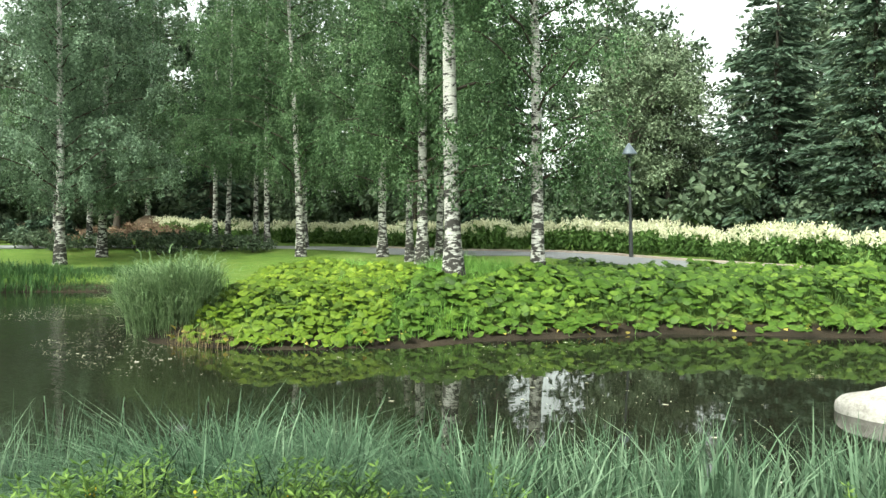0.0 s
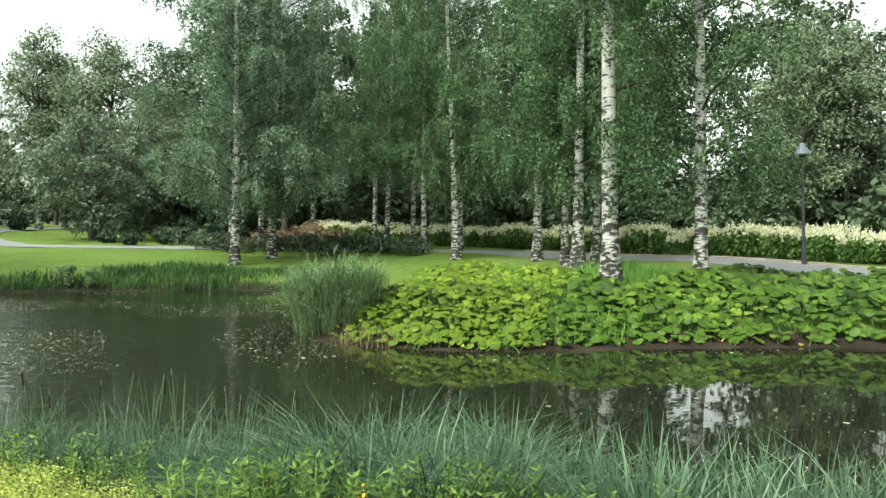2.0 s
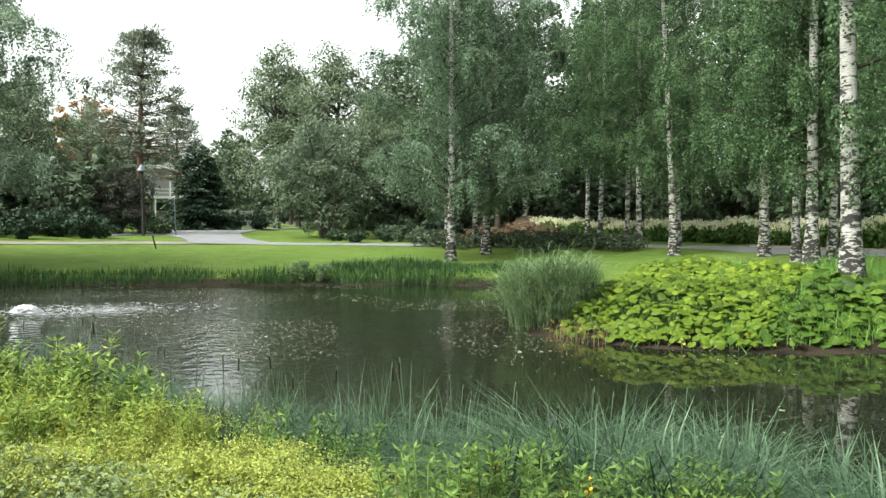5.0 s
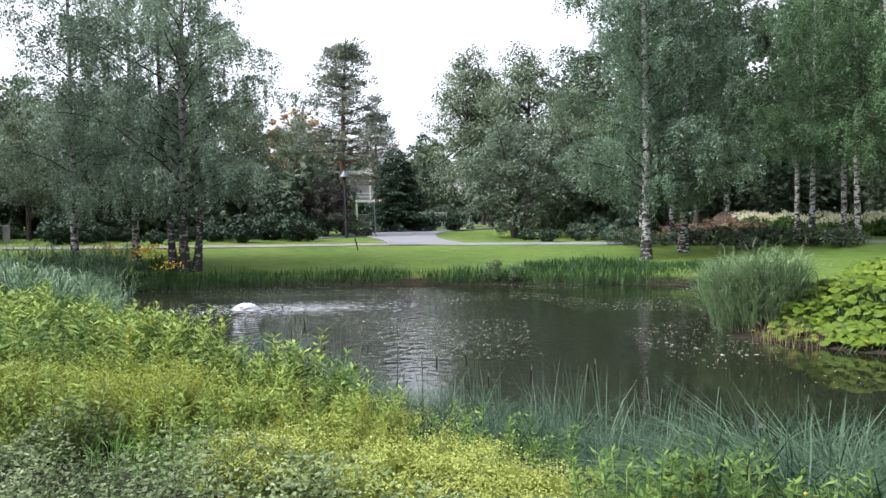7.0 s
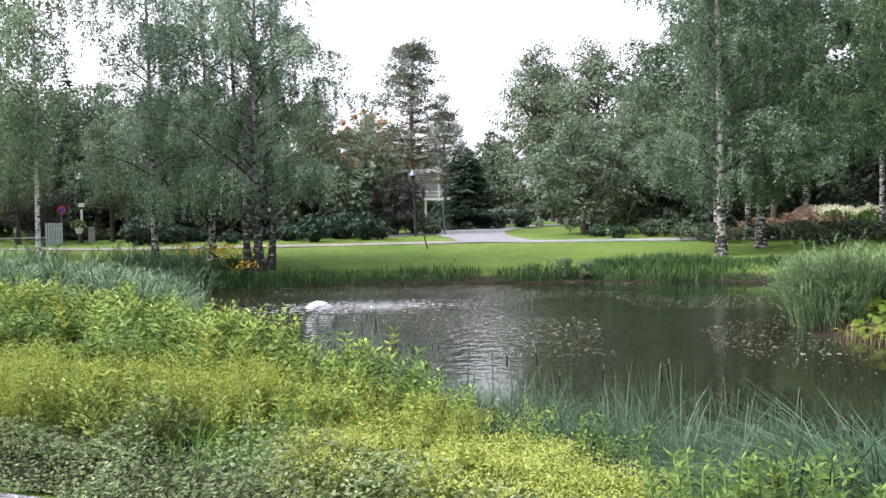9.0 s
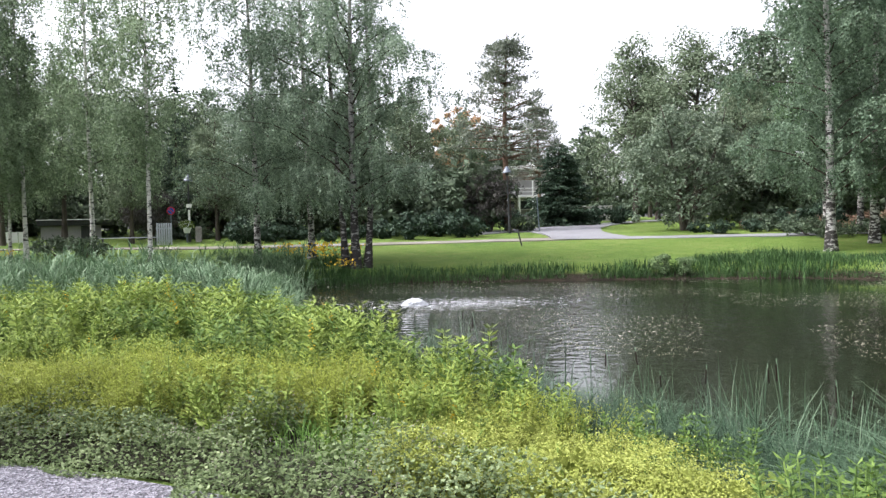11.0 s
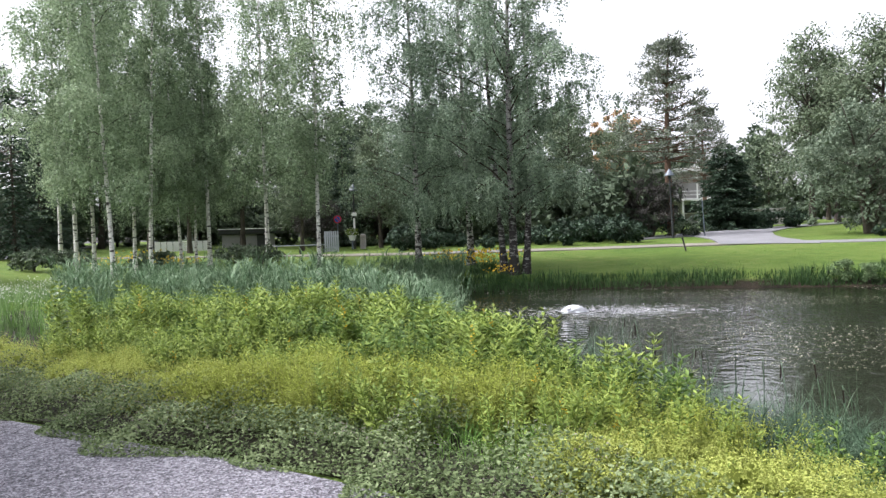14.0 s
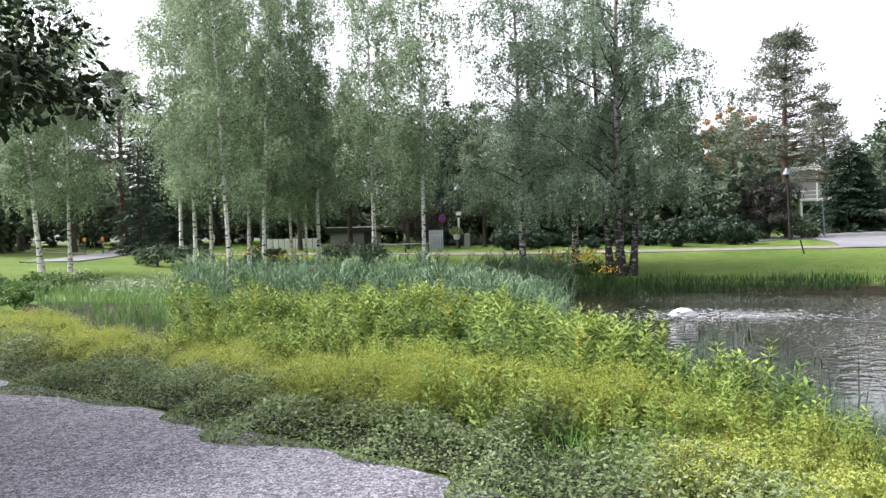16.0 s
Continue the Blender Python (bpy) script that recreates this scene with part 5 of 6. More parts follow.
def groundcover():
    g = np.random.default_rng(131)

    def ragged(x, y):
        return 0.16 * np.sin(x * 2.3 + 1) + 0.1 * np.sin(x * 6.1) - 0.17
    p = scatter(105000, (-17, -7, 1.5, 3.6), lambda x, y: (signed_off(x, y) < np.where(x < -5, 1.15, 0.62) + 0.16 * np.sin(x * 3)) & (signed_off(x, y) > ragged(x, y)), g)
    hill = np.array([noise.noise((a * 1.7, b * 1.7, 3)) for a, b in p])
    h = (0.25 + 0.22 * hill) * smooth(signed_off(p[:, 0], p[:, 1]) - ragged(p[:, 0], p[:, 1]), 0, 0.55) * g.uniform(0.3, 1.1, len(p)) + 0.03
    c = np.column_stack([p, land(p[:, 0], p[:, 1]) + h])
    up = np.column_stack([g.normal(0, 0.4, (len(p), 2)), np.ones(len(p))])
    ob = part("groundcover", leaves("groundcover", c, g.normal(size=(len(p), 3)) * np.array([1, 1, 0.45]), g.uniform(0.019, 0.042, len(p)), 0.6, GERANIUM, g, facing=up), GERANIUM)
    tagged(ob, "low dull-green leafy groundcover edging the gravel", "groundcover", kind="stuff")
    k = g.choice(len(p), 16000, replace=False)
    drift = np.array([noise.noise((a * 0.9, b * 0.9, 8)) for a, b in p[k]])
    k = k[(h[k] > 0.1) & (drift > -0.05)]
    ob = part("faded_flowers", leaves("faded_flowers", c[k] + np.column_stack([g.normal(0, 0.012, (len(k), 2)), g.uniform(0.02, 0.075, len(k))]), g.normal(size=(len(k), 3)), g.uniform(0.01, 0.026, len(k)), 0.4, FADED, g), FADED)
    tagged(ob, "faded greyish flower heads over the groundcover", "flowers", kind="stuff")


groundcover()


def grass_field(name, label, spots, h, width, mat, seed, bend=0.5):
    g = np.random.default_rng(seed)
    n = len(spots)
    base = np.column_stack([spots, np.maximum(land(spots[:, 0], spots[:, 1]), WATER_Z - 0.1) - 0.02])
    lush = np.array([max(0.25, 0.85 + 0.9 * noise.noise((a * 0.55, b * 0.55, 4)) + 0.35 * noise.noise((a * 2.1, b * 2.1, 6))) for a, b in spots])
    ob = part(name, blades(name, base, g.uniform(0, 6.28, n), lush * h * g.uniform(0.5, 1.15, n), bend * g.uniform(0.3, 1.4, n), width, mat, 3), mat)
    tagged(ob, label, "grass", kind="stuff")


g2 = np.random.default_rng(141)
grass_field("bank_grass", "long dark green grass fringing the far bank", scatter(15000, (-27, 12, -6.5, 28), lambda x, y: (shore(x, y) > -0.15) & (shore(x, y) < np.where((x > -16.5) & (x < -8), 2.4, 0.85)) & (np.hypot(x, y) > 20), g2), 0.43, 0.024, BANK_GRASS, 142)
grass_field("meadow_grass", "fine fresh grass growing on the flowering bank", scatter(9000, (-5, 13, 2, 24), lambda x, y: (shore(x, y) > 0.1) & (x > -3.8) & ((x > -1.7) & (x < 0.6) & (shore(x, y) < 5) | (shore(x, y) > 3.2)) & (y < 24), g2), 0.5, 0.014, GRASS, 143)
grass_field("bed_grass", "fine grass between the plants of the bed", scatter(13000, (-9, 1.5, 6, 6), lambda x, y: beyond(x, y) & (path_off(x, y) > 0.6) & (shore(x, y) > -0.1), g2), 0.36, 0.007, GRASS, 144, 0.8)
grass_field("west_grass", "rough blue-green grass behind the reed bed", scatter(17000, (-34, -8, -10, 12), lambda x, y: (shore(x, y) > 0) & (shore(x, y) < np.where((x > -24) & (y < 4), 8.5, 3.0)) & (signed_off(x, y) > 1.5) & (np.hypot(x, y) > 11.5) & (y > -0.4 * -x), g2), 0.38, 0.016, MEADOW, 145)


grass_field("lawn_tufts", "short uneven tufts of mown lawn grass", scatter(12000, (-32, 12, -5, 36), lambda x, y: (shore(x, y) > 0.5) & (shore(x, y) < 10.5) & (np.hypot(x, y) > 24), g2), 0.06, 0.03, GRASS, 146, 0.9)


# ---------- goat's beard hedge, low hedge, heath, flowers ----------
def goatsbeard(seed):
    g = np.random.default_rng(seed)
    ob = thing("goatsbeard_bush", "goat's beard bush covered in creamy white plumes", "bush")
    n = 480
    d = unit(g.normal(size=(n, 3)))
    c = d * np.array([0.85, 0.85, 0.55]) * g.uniform(0.55, 1, (n, 1)) + np.array([0, 0, 0.55])
    c[:, 2] = np.maximum(c[:, 2], 0.03)
    bough("foliage", leaves("foliage", c, d + g.normal(0, 0.5, (n, 3)) - np.array([0, 0, 0.4]), g.uniform(0.17, 0.3, n), 0.5, GOAT_LEAF, g), GOAT_LEAF, ob)
    out = []
    for k in range(26):
        a, r = g.uniform(0, 6.28), 0.85 * g.uniform(0, 1) ** 0.5
        foot = np.array([r * math.cos(a), r * math.sin(a), 1.0 - 0.35 * r ** 2])
        h = g.uniform(0.25, 0.5)
        for q in range(5):
            dirn = unit(np.array([g.normal(0, 0.4), g.normal(0, 0.4), 1.0]))
            u = g.uniform(0, 1, 6)
            out.append(foot + dirn * (u * h * (0.6 + 0.1 * q))[:, None] + g.normal(0, 0.03, (6, 3)))
    out = np.concatenate(out)
    bough("plume_mass", leaves("plumes", out, np.array([0, 0, 1]) + g.normal(0, 0.5, out.shape), g.uniform(0.07, 0.13, len(out)), 0.5, CREAM, g), CREAM, ob, "feathery cream flower plumes")
    return ob


HEDGE = np.array([(-16, 46), (-11, 44), (-6, 42), (-1, 38.5), (2.5, 34.5), (5.5, 31), (9, 27.6), (13, 24.8), (17, 23)])


def spread_on(line, step, gen, wide):
    d = np.concatenate([[0], np.cumsum(np.hypot(*np.diff(line, axis=0).T))])
    t = np.arange(0, d[-1], step)
    return np.stack([np.interp(t, d, line[:, 0]), np.interp(t, d, line[:, 1])], 1) + gen.normal(0, wide, (len(t), 2))


plumed = [goatsbeard(150 + i) for i in range(3)]
set_out(plumed, np.vstack([spread_on(HEDGE, 1.05, gen, 0.3), [(10.6, 26.6), (11.3, 26.2), (12.0, 25.8)]]), "goat's beard hedge", gen, 0.7, 1.05)
set_out([copy_thing(plumed[0], Matrix())], spread_on(HEDGE + np.array([0.9, 1.3]), 1.3, gen, 0.3), "goat's beard hedge", gen, 0.8, 1.0)
low = leafy_form("hedge_bush", "low dark green hedge bush on the lawn", "bush", 0.95, 2.2, 0.0, 36, 32, 160, 0.14, FOREST_LEAF, DARK_BARK, r=0.03, clump_r=0.3, stems=2, limbs=5)
set_out([low], np.array([(-8.2, 34.8), (-9.6, 35.4), (-11, 36), (-12.3, 36.2), (-13.6, 36), (-14.9, 35.2), (-16, 33.8), (-11.8, 33.6), (-17.4, 34.6), (-18.6, 36.4), (-36.0, 8.6), (-34.6, 9.4), (-33.8, 0.6), (-35.6, 1.8), (-32.4, 4.6), (-20.5, 37), (-22, 38.4), (-34.5, 34), (-44, 24), (-46, 19)]), "low hedge on the lawn", gen, 0.8, 1.1)
heath = leafy_form("heath_mound", "low reddish-brown heath mound among stones", "bush", 0.8, 2.6, 0.0, 34, 40, 161, 0.12, HEATH, DARK_BARK, r=0.02, clump_r=0.3, stems=2, limbs=5)
set_out([heath], np.array([(-19.0, 39.5), (-20.8, 40.2), (-17.2, 40.3), (-22.5, 39.6), (-19.5, 42), (-16, 41), (-16.5, 45.4), (-15.2, 45.2), (-17.8, 45.6)]), "reddish heath planting", gen, 0.8, 1.2)
bloom = tussock("daylily_clump", "clump of yellow daylilies beside birch stems", "flowers", 120, 0.7, 0.35, 0.7, 0.025, BANK_GRASS, 162)
gb = np.random.default_rng(163)
petals = np.column_stack([gb.normal(0, 0.35, (60, 2)), gb.uniform(0.45, 0.8, 60)])
bough("flower_froth", leaves("flowers", petals, gb.normal(size=(60, 3)), 0.1, 0.8, YELLOW, gb), YELLOW, bloom, "yellow flowers")
set_out([bloom], np.array([(-26.0, 15.2), (-26.6, 15.9), (-27.3, 14.6), (-25.9, 16.6), (-28, 15.3), (-24.6, 15.2), (-33, 5.2), (-33.4, 4.5), (-32.6, 6), (-32.3, 3.1), (-31.9, 5.0)]), "daylilies by the birches", gen)
umbel = tussock("umbellifer", "white flowering umbellifer among the grass", "flowers", 30, 0.6, 0.2, 0.3, 0.01, GRASS, 164)
um = np.column_stack([gb.normal(0, 0.2, (70, 2)), gb.uniform(0.5, 0.66, 70)])
bough("flower_froth", leaves("flowers", um, gb.normal(size=(70, 3)), 0.018, 0.9, WHITE_FLOWER, gb), WHITE_FLOWER, umbel, "white flower heads")
set_out([umbel], np.array([polar(a, d) for a, d in ((88.6, 14.4), (89.4, 13.6), (90.1, 14.2), (91.0, 15.0), (91.8, 13.8), (92.5, 14.6), (93.4, 15.2), (90.6, 15.8), (94.6, 15.6), (88.9, 15.4), (92.0, 16.4), (96.0, 15.8))]), "white umbellifers", gen)

meadow_bush = leafy_form("meadow_bush", "low rough green bush in the unmown meadow", "bush", 1.0, 2.2, 0.0, 46, 46, 165, 0.12, GOAT_LEAF, DARK_BARK, r=0.02, clump_r=0.28, stems=2, limbs=6)
set_out([meadow_bush], np.array([polar(a, d) for a, d in ((97.6, 20), (96.2, 21.5), (94.8, 20.5), (98.8, 22.5), (93.6, 22.8), (97.0, 18.2), (99.5, 19.0), (95.4, 24))]), "meadow bushes at the bed's end", gen, 0.4, 0.65)


sprig = leafy_form("bank_shrub", "light green young shrub on the far bank", "bush", 1.5, 1.5, 0.1, 40, 40, 166, 0.1, REED, DARK_BARK, r=0.015, clump_r=0.22, stems=3, limbs=8)
set_out([sprig], np.array([(-16.6, 22.9), (-16.0, 23.3)]), "young shrubs on the bank", gen, 0.5, 0.62)


# ---------- rocks, fountain, water specks ----------
def rock(name, label, size, seed, mat=GRANITE):
    bm = bmesh.new()
    bmesh.ops.create_icosphere(bm, subdivisions=4, radius=1)
    for v in bm.verts:
        n1 = noise.noise(v.co * 1.1 + Vector((seed, 0, 0)))
        n2 = noise.noise(v.co * 3.5 + Vector((0, seed, 0)))
        v.co *= 1 + 0.28 * n1 + 0.07 * n2
        v.co = Vector((v.co.x * size[0], v.co.y * size[1], v.co.z * size[2]))
    ob = part(name, bm, mat)
    ob.data.shade_smooth()
    return tagged(ob, label, "rock")


boulder = rock("boulder", "pale rounded granite boulder standing in the pond", (0.55, 0.45, 0.36), 3)
boulder.matrix_basis = pose(4.88, 8.65, -0.4)
mound = rock("rock_outcrop", "mossy red-brown rock outcrop under the trees", (2.4, 1.8, 1.3), 9, surface("mossy_rock", [(0.3, (0.05, 0.035, 0.025)), (0.5, (0.12, 0.085, 0.06)), (0.7, (0.19, 0.17, 0.10))], (0.8, 9.0)))
mound.matrix_basis = pose(*polar(19.3, 50), 1.2)


def build_fountain():
    g = np.random.default_rng(171)
    ob = thing("pond_fountain", "low bell of white foaming water in the pond", "fountain", at=pose(-15.9, 11.85, WATER_Z))
    n, m = 40, 12
    a, u = np.meshgrid(np.linspace(0, 6.283, n, endpoint=False), np.linspace(0, 1, m), indexing="ij")
    r = 0.05 + 0.27 * u
    z = 0.15 * (1 - u ** 2.6) - 0.02
    k = 1 + 0.16 * g.normal(size=a.shape) * (0.3 + u)
    v = np.stack([r * np.cos(a) * k, r * np.sin(a) * k, z * (1 + 0.2 * g.normal(size=a.shape))], -1).reshape(-1, 3)
    f = [(i * m + j, ((i + 1) % n) * m + j, ((i + 1) % n) * m + j + 1, i * m + j + 1) for i in range(n) for j in range(m - 1)]
    f.append(tuple(i * m for i in range(n))[::-1])
    part("water_bell", mesh_of("water_bell", v, f, FOAM, smooth=True), FOAM, ob)
    q = 260
    rr, aa = 0.2 + 0.16 * g.uniform(0, 1, q), g.uniform(0, 6.28, q)
    c = np.stack([rr * np.cos(aa), rr * np.sin(aa), 0.02 + 0.13 * g.uniform(0, 1, q) ** 2], 1)
    bough("spray", leaves("spray", c, g.normal(size=(q, 3)), 0.014, 0.9, FOAM, g), FOAM, ob)
    q = 1500  # foam flecks drifting off to one side, and painted sky glints of the ripples
    u, w = g.normal(0.9, 1.25, q), g.normal(0, 0.75, q)
    x, y = 0.6 * u - 0.8 * w, 0.8 * u + 0.6 * w
    sx, sy = g.uniform(0.02, 0.09, q), g.uniform(0.008, 0.02, q)
    a = g.normal(0.7, 0.25, q)
    cs = [np.stack([x + np.cos(a) * sx * i - np.sin(a) * sy * j, y + np.sin(a) * sx * i + np.cos(a) * sy * j, 0 * x + 0.007], 1) for i, j in ((-1, 0), (0, -1), (1, 0), (0, 1))]
    bough("foam", mesh_of("foam", np.stack(cs, 1).reshape(-1, 3), np.arange(q * 4).reshape(q, 4), FOAM), FOAM, ob, "white foam flecks and painted sky glints")
    for k in range(3):  # foam rings drifting outwards
        a = np.linspace(0, 6.283, 90, endpoint=False)
        w = 0.42 + 0.3 * k + 0.03 * np.sin(a * 7 + k) + 0.02 * np.sin(a * 13)
        ring_v = np.concatenate([np.stack([(w + d) * np.cos(a), (w + d) * np.sin(a), 0 * a + z], 1) for d, z in ((-0.05, 0.001), (0.0, 0.016 - 0.003 * k), (0.05, 0.001))])
        f = [(o * 90 + i, o * 90 + (i + 1) % 90, (o + 1) * 90 + (i + 1) % 90, (o + 1) * 90 + i) for o in (0, 1) for i in range(90)]
        part("ripple", mesh_of("ripple", ring_v, f, WATER, smooth=True), WATER, ob)


build_fountain()


# pale flecks: floating specks, and ripple sparkles painted as little quads
def build_specks():
    g = np.random.default_rng(181)
    p = scatter(13000, (-24, 6, 4, 26), lambda x, y: (shore(x, y) < -0.15) & (g.uniform(size=x.shape) < np.where(x > -4, 0.12, 1.0)) & (np.array([noise.noise((a * 0.3, b * 0.3, 5)) for a, b in zip(x, y)]) > -0.05), g)
    c = np.column_stack([p, np.full(len(p), WATER_Z + 0.006)])
    n = len(c)
    a = g.uniform(0, 6.28, n)
    r = g.uniform(0.005, 0.017, n) * np.where(g.uniform(0, 1, n) < 0.03, 2.5, 1)
    v = np.stack([c + np.stack([np.cos(a + k * 1.57) * r, np.sin(a + k * 1.57) * r, 0 * r], 1) for k in range(4)], 1)
    ob = part("specks_and_glints", mesh_of("specks_and_glints", v.reshape(-1, 3), np.arange(n * 4).reshape(n, 4), SPECK_GLINT), SPECK_GLINT)
    tagged(ob, "pale pollen and leaf specks and painted water sparkles on the pond", "debris", kind="stuff")


build_specks()


def yellow_litter():
    g = np.random.default_rng(185)
    p = scatter(50, (-5, 12.5, 10, 17), lambda x, y: (shore(x, y) > -0.02) & (shore(x, y) < 0.3), g)
    c = np.column_stack([p, land(p[:, 0], p[:, 1]) + g.uniform(0.03, 0.16, len(p))])
    ob = part("yellowed_leaves", leaves("yellowed_leaves", c, g.normal(size=c.shape), g.uniform(0.06, 0.15, len(c)), 0.8, LITTER, g), LITTER)
    tagged(ob, "yellowed fallen butterbur leaves along the waterline", "leaves", kind="stuff")


yellow_litter()


# ---------- park furniture and buildings ----------
def park_lamp(label, x, y, h, lean=0.0):
    z = float(land(np.array([x]), np.array([y]))[0])
    ob = thing("park_lamp", label, "lamp", "park lamps", at=pose(x, y, z, 0, lean, math.degrees(math.atan2(-x, y))))
    bm = bmesh.new()
    cone(bm, 0, 0, -0.1, 0.9, 0.075, 0.07)
    cone(bm, 0, 0, 0.9, 0.95, 0.07, 0.05)
    cone(bm, 0, 0, 0.95, h - 0.42, 0.05, 0.04)
    part("post", bm, DARK_PAINT, ob)
    bm = bmesh.new()
    cone(bm, 0, 0, h - 0.42, h - 0.38, 0.10, 0.10)
    cone(bm, 0, 0, h - 0.38, h - 0.26, 0.09, 0.11)
    part("lantern", bm, DARK_GLASS, ob, "dark glass lantern")
    bm = bmesh.new()
    cone(bm, 0, 0, h - 0.27, h - 0.24, 0.27, 0.27, 20)
    cone(bm, 0, 0, h - 0.24, h + 0.12, 0.27, 0.02, 20)
    part("shade", bm, CAP_METAL, ob, "conical grey metal shade")
    return ob


park_lamp("black park lamp with conical metal shade beside the cream hedge", 6.35, 27.2, 3.75, -2.0)
park_lamp("black park lamp with conical shade at the side road", -33.6, 32.2, 3.75, -1.6)
lamp_w = park_lamp("black park lamp carrying a white box and flower basket", -43.3, 17.2, 3.6, 0)
bm = bmesh.new()
box(bm, 0.0, -0.1, 1.98, 0.3, 0.2, 0.2, 0.02)
part("junction_box", bm, WHITE_PAINT, lamp_w, "white box")
bm = bmesh.new()
box(bm, 0.0, -0.09, 1.2, 0.12, 0.08, 1.1, 0.01)
part("notice_board", bm, WHITE_PAINT, lamp_w, "narrow white board")


def local(name, label, category, x, y, **kw):
    """A thing on the land whose local y points away from the pond's south shore."""
    z = float(land(np.array([x]), np.array([y]))[0])
    return thing(name, label, category, at=pose(x, y, z, 0, 0, math.degrees(math.atan2(-x, y))), **kw)


def fence_panel():
    ob = local("slatted_panel", "grey weathered slatted wooden panel on the lawn's edge", "panel", -40.6, 14.8)
    for i in range(7):
        bm = bmesh.new()
        box(bm, -0.33 + i * 0.11, 0, 0.56, 0.085, 0.025, 1.1, 0.006)
        part("slat", bm, GREY_WOOD, ob)
    for z in (0.25, 0.85):
        bm = bmesh.new()
        box(bm, 0, 0.03, z, 0.78, 0.03, 0.07, 0.005)
        part("rail", bm, GREY_WOOD, ob)


def long_bench():
    ob = local("park_bench", "long low weathered park bench beside the path", "bench", -40.4, 13.0)
    for k, y in enumerate((-0.16, 0.0, 0.16)):
        bm = bmesh.new()
        box(bm, 0, y, 0.43, 2.9, 0.13, 0.045, 0.008)
        part("seat_slat", bm, GREY_WOOD, ob)
    for x in (-1.2, 0, 1.2):
        bm = bmesh.new()
        box(bm, x, 0, 0.2, 0.09, 0.36, 0.42, 0.01)
        part("leg", bm, DARK_PAINT, ob)


def round_sign():
    ob = local("road_sign", "round red and blue road sign on a grey pole", "sign", -43.6, 16.3)
    part("pole", cone(bmesh.new(), 0, 0, -0.1, 1.9, 0.03, 0.03, 10), CAP_METAL, ob)
    for nm, r, d, mt in (("rim", 0.22, 0.0, SIGN_RED), ("face", 0.16, -0.012, SIGN_BLUE)):
        bm = bmesh.new()
        bmesh.ops.create_cone(bm, cap_ends=True, segments=28, radius1=r, radius2=r, depth=0.02,
                              matrix=Matrix.Translation((0, -0.045 + d, 1.72)) @ Euler((radians(90), 0, 0)).to_matrix().to_4x4())
        part(nm, bm, mt, ob)
    bm = bmesh.new()
    box(bm, 0, -0.069, 1.72, 0.34, 0.008, 0.05, 0)
    bmesh.ops.rotate(bm, cent=(0, 0, 1.72), matrix=Matrix.Rotation(radians(45), 3, "Y"), verts=bm.verts)
    part("bar", bm, SIGN_RED, ob)


def stone_post():
    ob = local("stone_post", "upright grey stone post beside the lamp", "stone", -42.8, 17.5)
    bm = bmesh.new()
    box(bm, 0, 0, 0.4, 0.34, 0.22, 0.9, 0.05)
    part("block", bm, GRANITE, ob)


def flower_basket():
    ob = local("flower_planter", "planter overflowing with pale green and white flowers", "planter", -42.9, 16.9)
    part("stand", cone(bmesh.new(), 0, 0, -0.05, 0.66, 0.05, 0.05, 10), CAP_METAL, ob)
    part("pot", cone(bmesh.new(), 0, 0, 0.5, 0.8, 0.14, 0.24, 16), WHITE_PAINT, ob)
    g = np.random.default_rng(191)
    d = unit(g.normal(size=(420, 3)))
    c = d * np.array([0.42, 0.3, 0.3]) * g.uniform(0.4, 1, (420, 1)) + np.array([0, 0, 0.95])
    part("foliage", leaves("foliage", c, d + g.normal(0, 0.5, d.shape), 0.1, 0.6, LOOSESTRIFE, g), LOOSESTRIFE, ob)
    bough("flowers", leaves("flowers", c[:120] * 1.03, g.normal(size=(120, 3)), 0.07, 0.9, WHITE_FLOWER, g), WHITE_FLOWER, ob)


def stake(x, y, h, lean, label, mat=DARK_PAINT, r=0.035):
    z = float(land(np.array([x]), np.array([y]))[0])
    ob = thing("stake", label, "post", at=pose(x, y, z, 0, lean, math.degrees(math.atan2(-x, y))))
    part("shaft", cone(bmesh.new(), 0, 0, -0.15, h, r, r * 0.9, 8), mat, ob)
    part("cap", cone(bmesh.new(), 0, 0, h, h + 0.04, r * 1.3, r * 1.1, 8), mat, ob)


fence_panel()
long_bench()
round_sign()
stone_post()
flower_basket()
stake(-26.0, 25.6, 0.55, -14, "short dark leaning stake in the lawn")
stake(-33.0, 34.0, 2.0, -3, "thin grey leaning post beside the side road", CAP_METAL, 0.035)


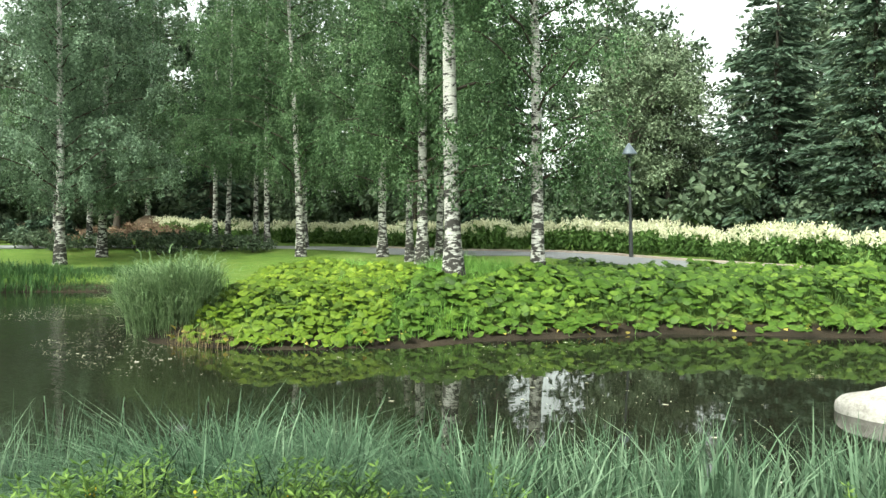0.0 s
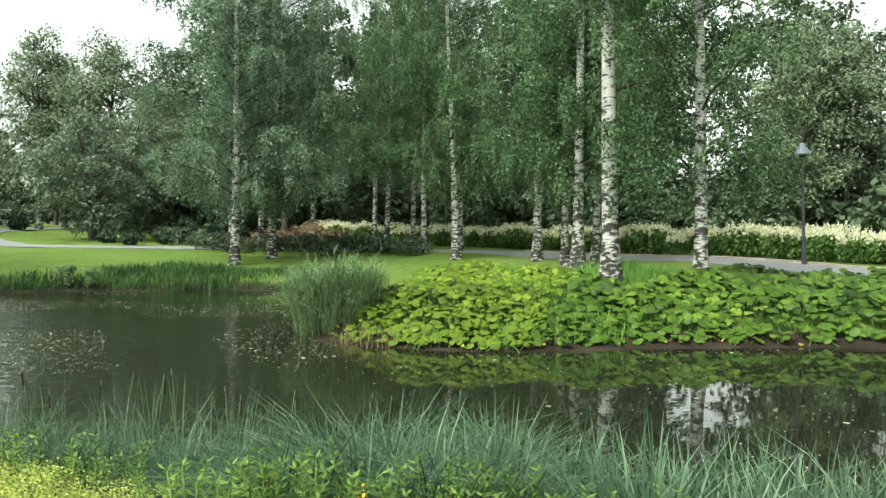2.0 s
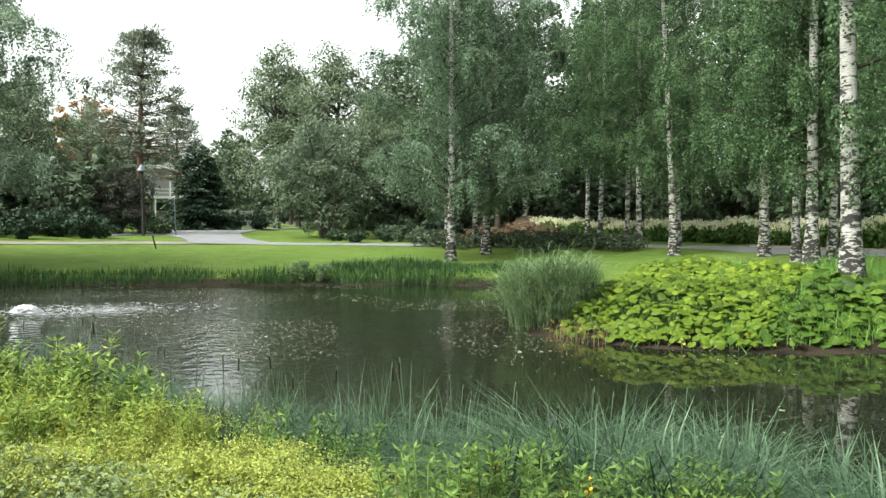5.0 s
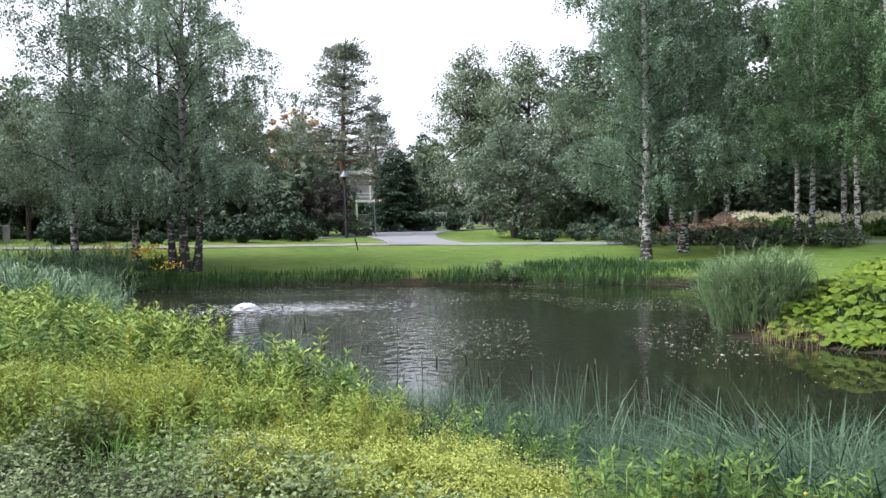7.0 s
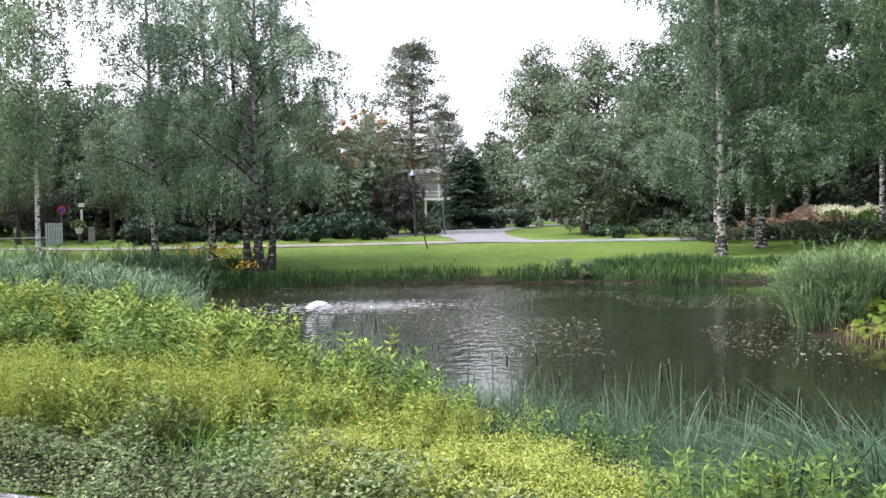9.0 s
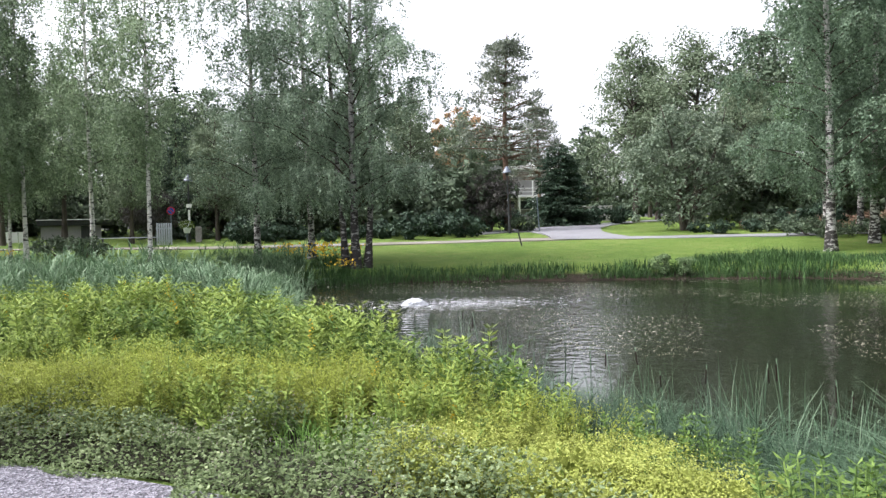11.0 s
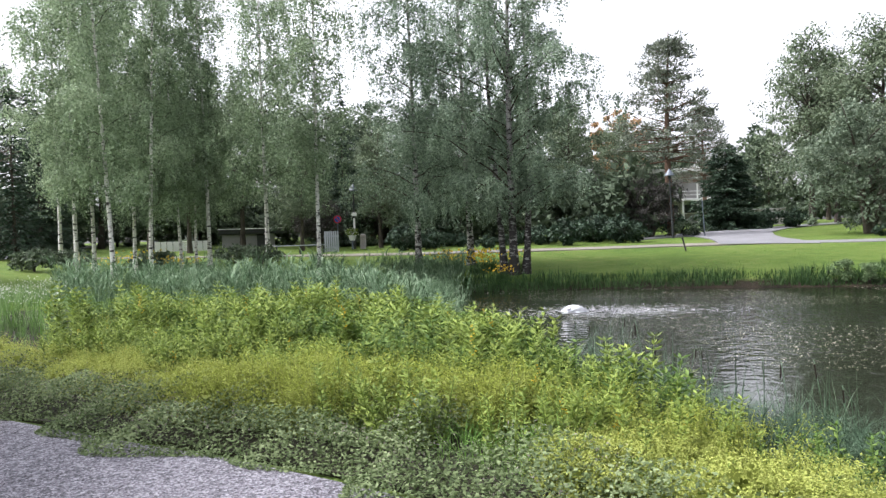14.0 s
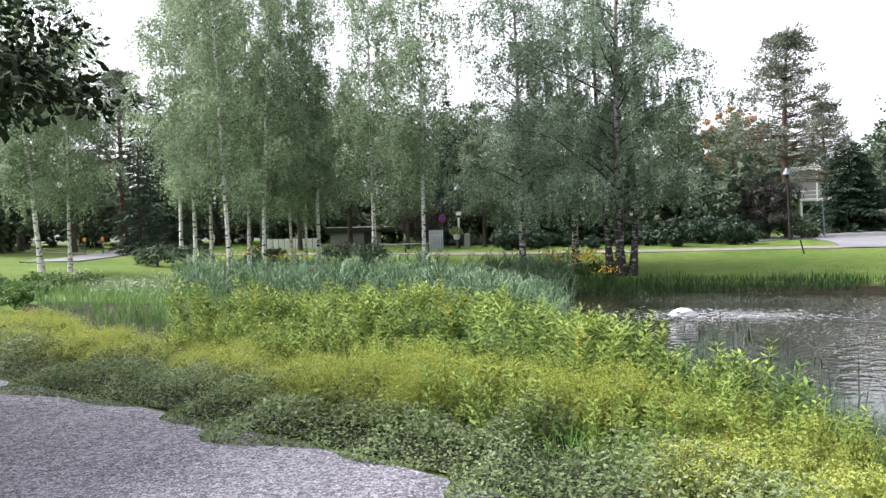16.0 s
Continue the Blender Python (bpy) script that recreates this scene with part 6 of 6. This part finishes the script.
def concrete_house():
    """Pale concrete building with a flat roof, a long balcony over dark windows, half hidden by trees."""
    x, y = polar(46.2, 78)
    z = float(land(np.array([x]), np.array([y]))[0])
    ob = thing("concrete_building", "pale concrete flat-roofed building with a long white balcony", "building", at=pose(x, y, z, 0, 0, 46.2))
    for nm, dims, mt in (("wall", (0, 4, 2.4, 8.6, 8, 4.9), CONCRETE), ("roof", (0, 3.7, 4.98, 9.4, 9.4, 0.32), WHITE_PAINT), ("balcony", (-0.2, -1.0, 2.2, 8.4, 2.4, 0.22), WHITE_PAINT),
                         ("plinth", (0, -0.1, 0.1, 8.8, 0.6, 0.7), CONCRETE)):
        bm = bmesh.new()
        box(bm, *dims, bevel=0.03)
        part(nm, bm, mt, ob)
    for i in range(5):
        win = part("window", box(bmesh.new(), -3.4 + i * 1.65, -0.01, 1.45, 1.45, 0.12, 0.95, 0.02), WHITE_PAINT, ob)
        part("pane", box(bmesh.new(), -3.4 + i * 1.65, -0.08, 1.45, 1.28, 0.04, 0.78, 0.0), DARK_GLASS, win)
    for i in range(4):
        part("column", cone(bmesh.new(), -4.0 + i * 2.5, -2.0, -0.3, 2.1, 0.1, 0.1, 12), WHITE_PAINT, ob)
    for zz in (2.62, 2.95):
        part("rail", box(bmesh.new(), -0.2, -2.1, zz, 8.4, 0.06, 0.07, 0.01), WHITE_PAINT, ob)
    for i in range(7):
        part("baluster", box(bmesh.new(), -4.3 + i * 1.37, -2.1, 2.63, 0.05, 0.05, 0.66, 0.0), WHITE_PAINT, ob)


def low_wall():
    ob = local("garden_wall", "low grey concrete garden wall on a slope", "wall", *polar(40.5, 68))
    part("body", box(bmesh.new(), 0, 0, 0.4, 3.4, 0.3, 1.5, 0.03), CONCRETE, ob)
    part("coping", box(bmesh.new(), 0, 0, 1.2, 3.5, 0.4, 0.1, 0.02), CONCRETE, ob)


def flagpole():
    ob = local("flagpole", "tall thin white flagpole before the building", "pole", *polar(44.5, 75))
    part("shaft", cone(bmesh.new(), 0, 0, -0.1, 7.3, 0.07, 0.04, 10), WHITE_PAINT, ob)
    part("knob", cone(bmesh.new(), 0, 0, 7.3, 7.42, 0.08, 0.03, 10), WHITE_PAINT, ob)


def low_shed():
    ob = local("shed", "low shed with pale walls and a dark flat roof", "building", *polar(75.6, 55))
    for nm, dims, mt in (("wall", (0, 1.2, 0.3, 3.4, 2.4, 1.1), CONCRETE), ("roof", (0.3, 1.2, 1.02, 4.4, 3.0, 0.34), DARK_PAINT), ("roof_edge", (0.3, -0.33, 1.2, 4.5, 0.08, 0.05), WHITE_PAINT)):
        part(nm, box(bmesh.new(), *dims, bevel=0.02), mt, ob)
    part("door", box(bmesh.new(), 0.9, -0.03, 0.36, 0.7, 0.08, 0.9, 0.02), DARK_PAINT, ob)
    fence = local("board_fence", "low white-painted board fence under the birches", "fence", *polar(80.0, 50.5))
    for i in range(9):
        part("board", box(bmesh.new(), -1.36 + i * 0.34, 0, 0.26, 0.31, 0.03, 0.66, 0.008), WHITE_PAINT, fence)
    for x in (-1.5, 0, 1.5):
        part("post", box(bmesh.new(), x, 0.07, 0.26, 0.08, 0.08, 0.8, 0.008), GREY_WOOD, fence)


concrete_house()
low_wall()
flagpole()
low_shed()


def marker_post(x, y):
    ob = local("marker_post", "small orange box on a short grey post", "post", x, y, group="orange marker posts")
    part("post", cone(bmesh.new(), 0, 0, -0.1, 0.75, 0.03, 0.03, 8), CAP_METAL, ob)
    part("box", box(bmesh.new(), 0, 0, 0.82, 0.15, 0.12, 0.2, 0.02), ORANGE_PAINT, ob, "orange painted box")


marker_post(*polar(93.4, 44))
marker_post(*polar(92.3, 46))
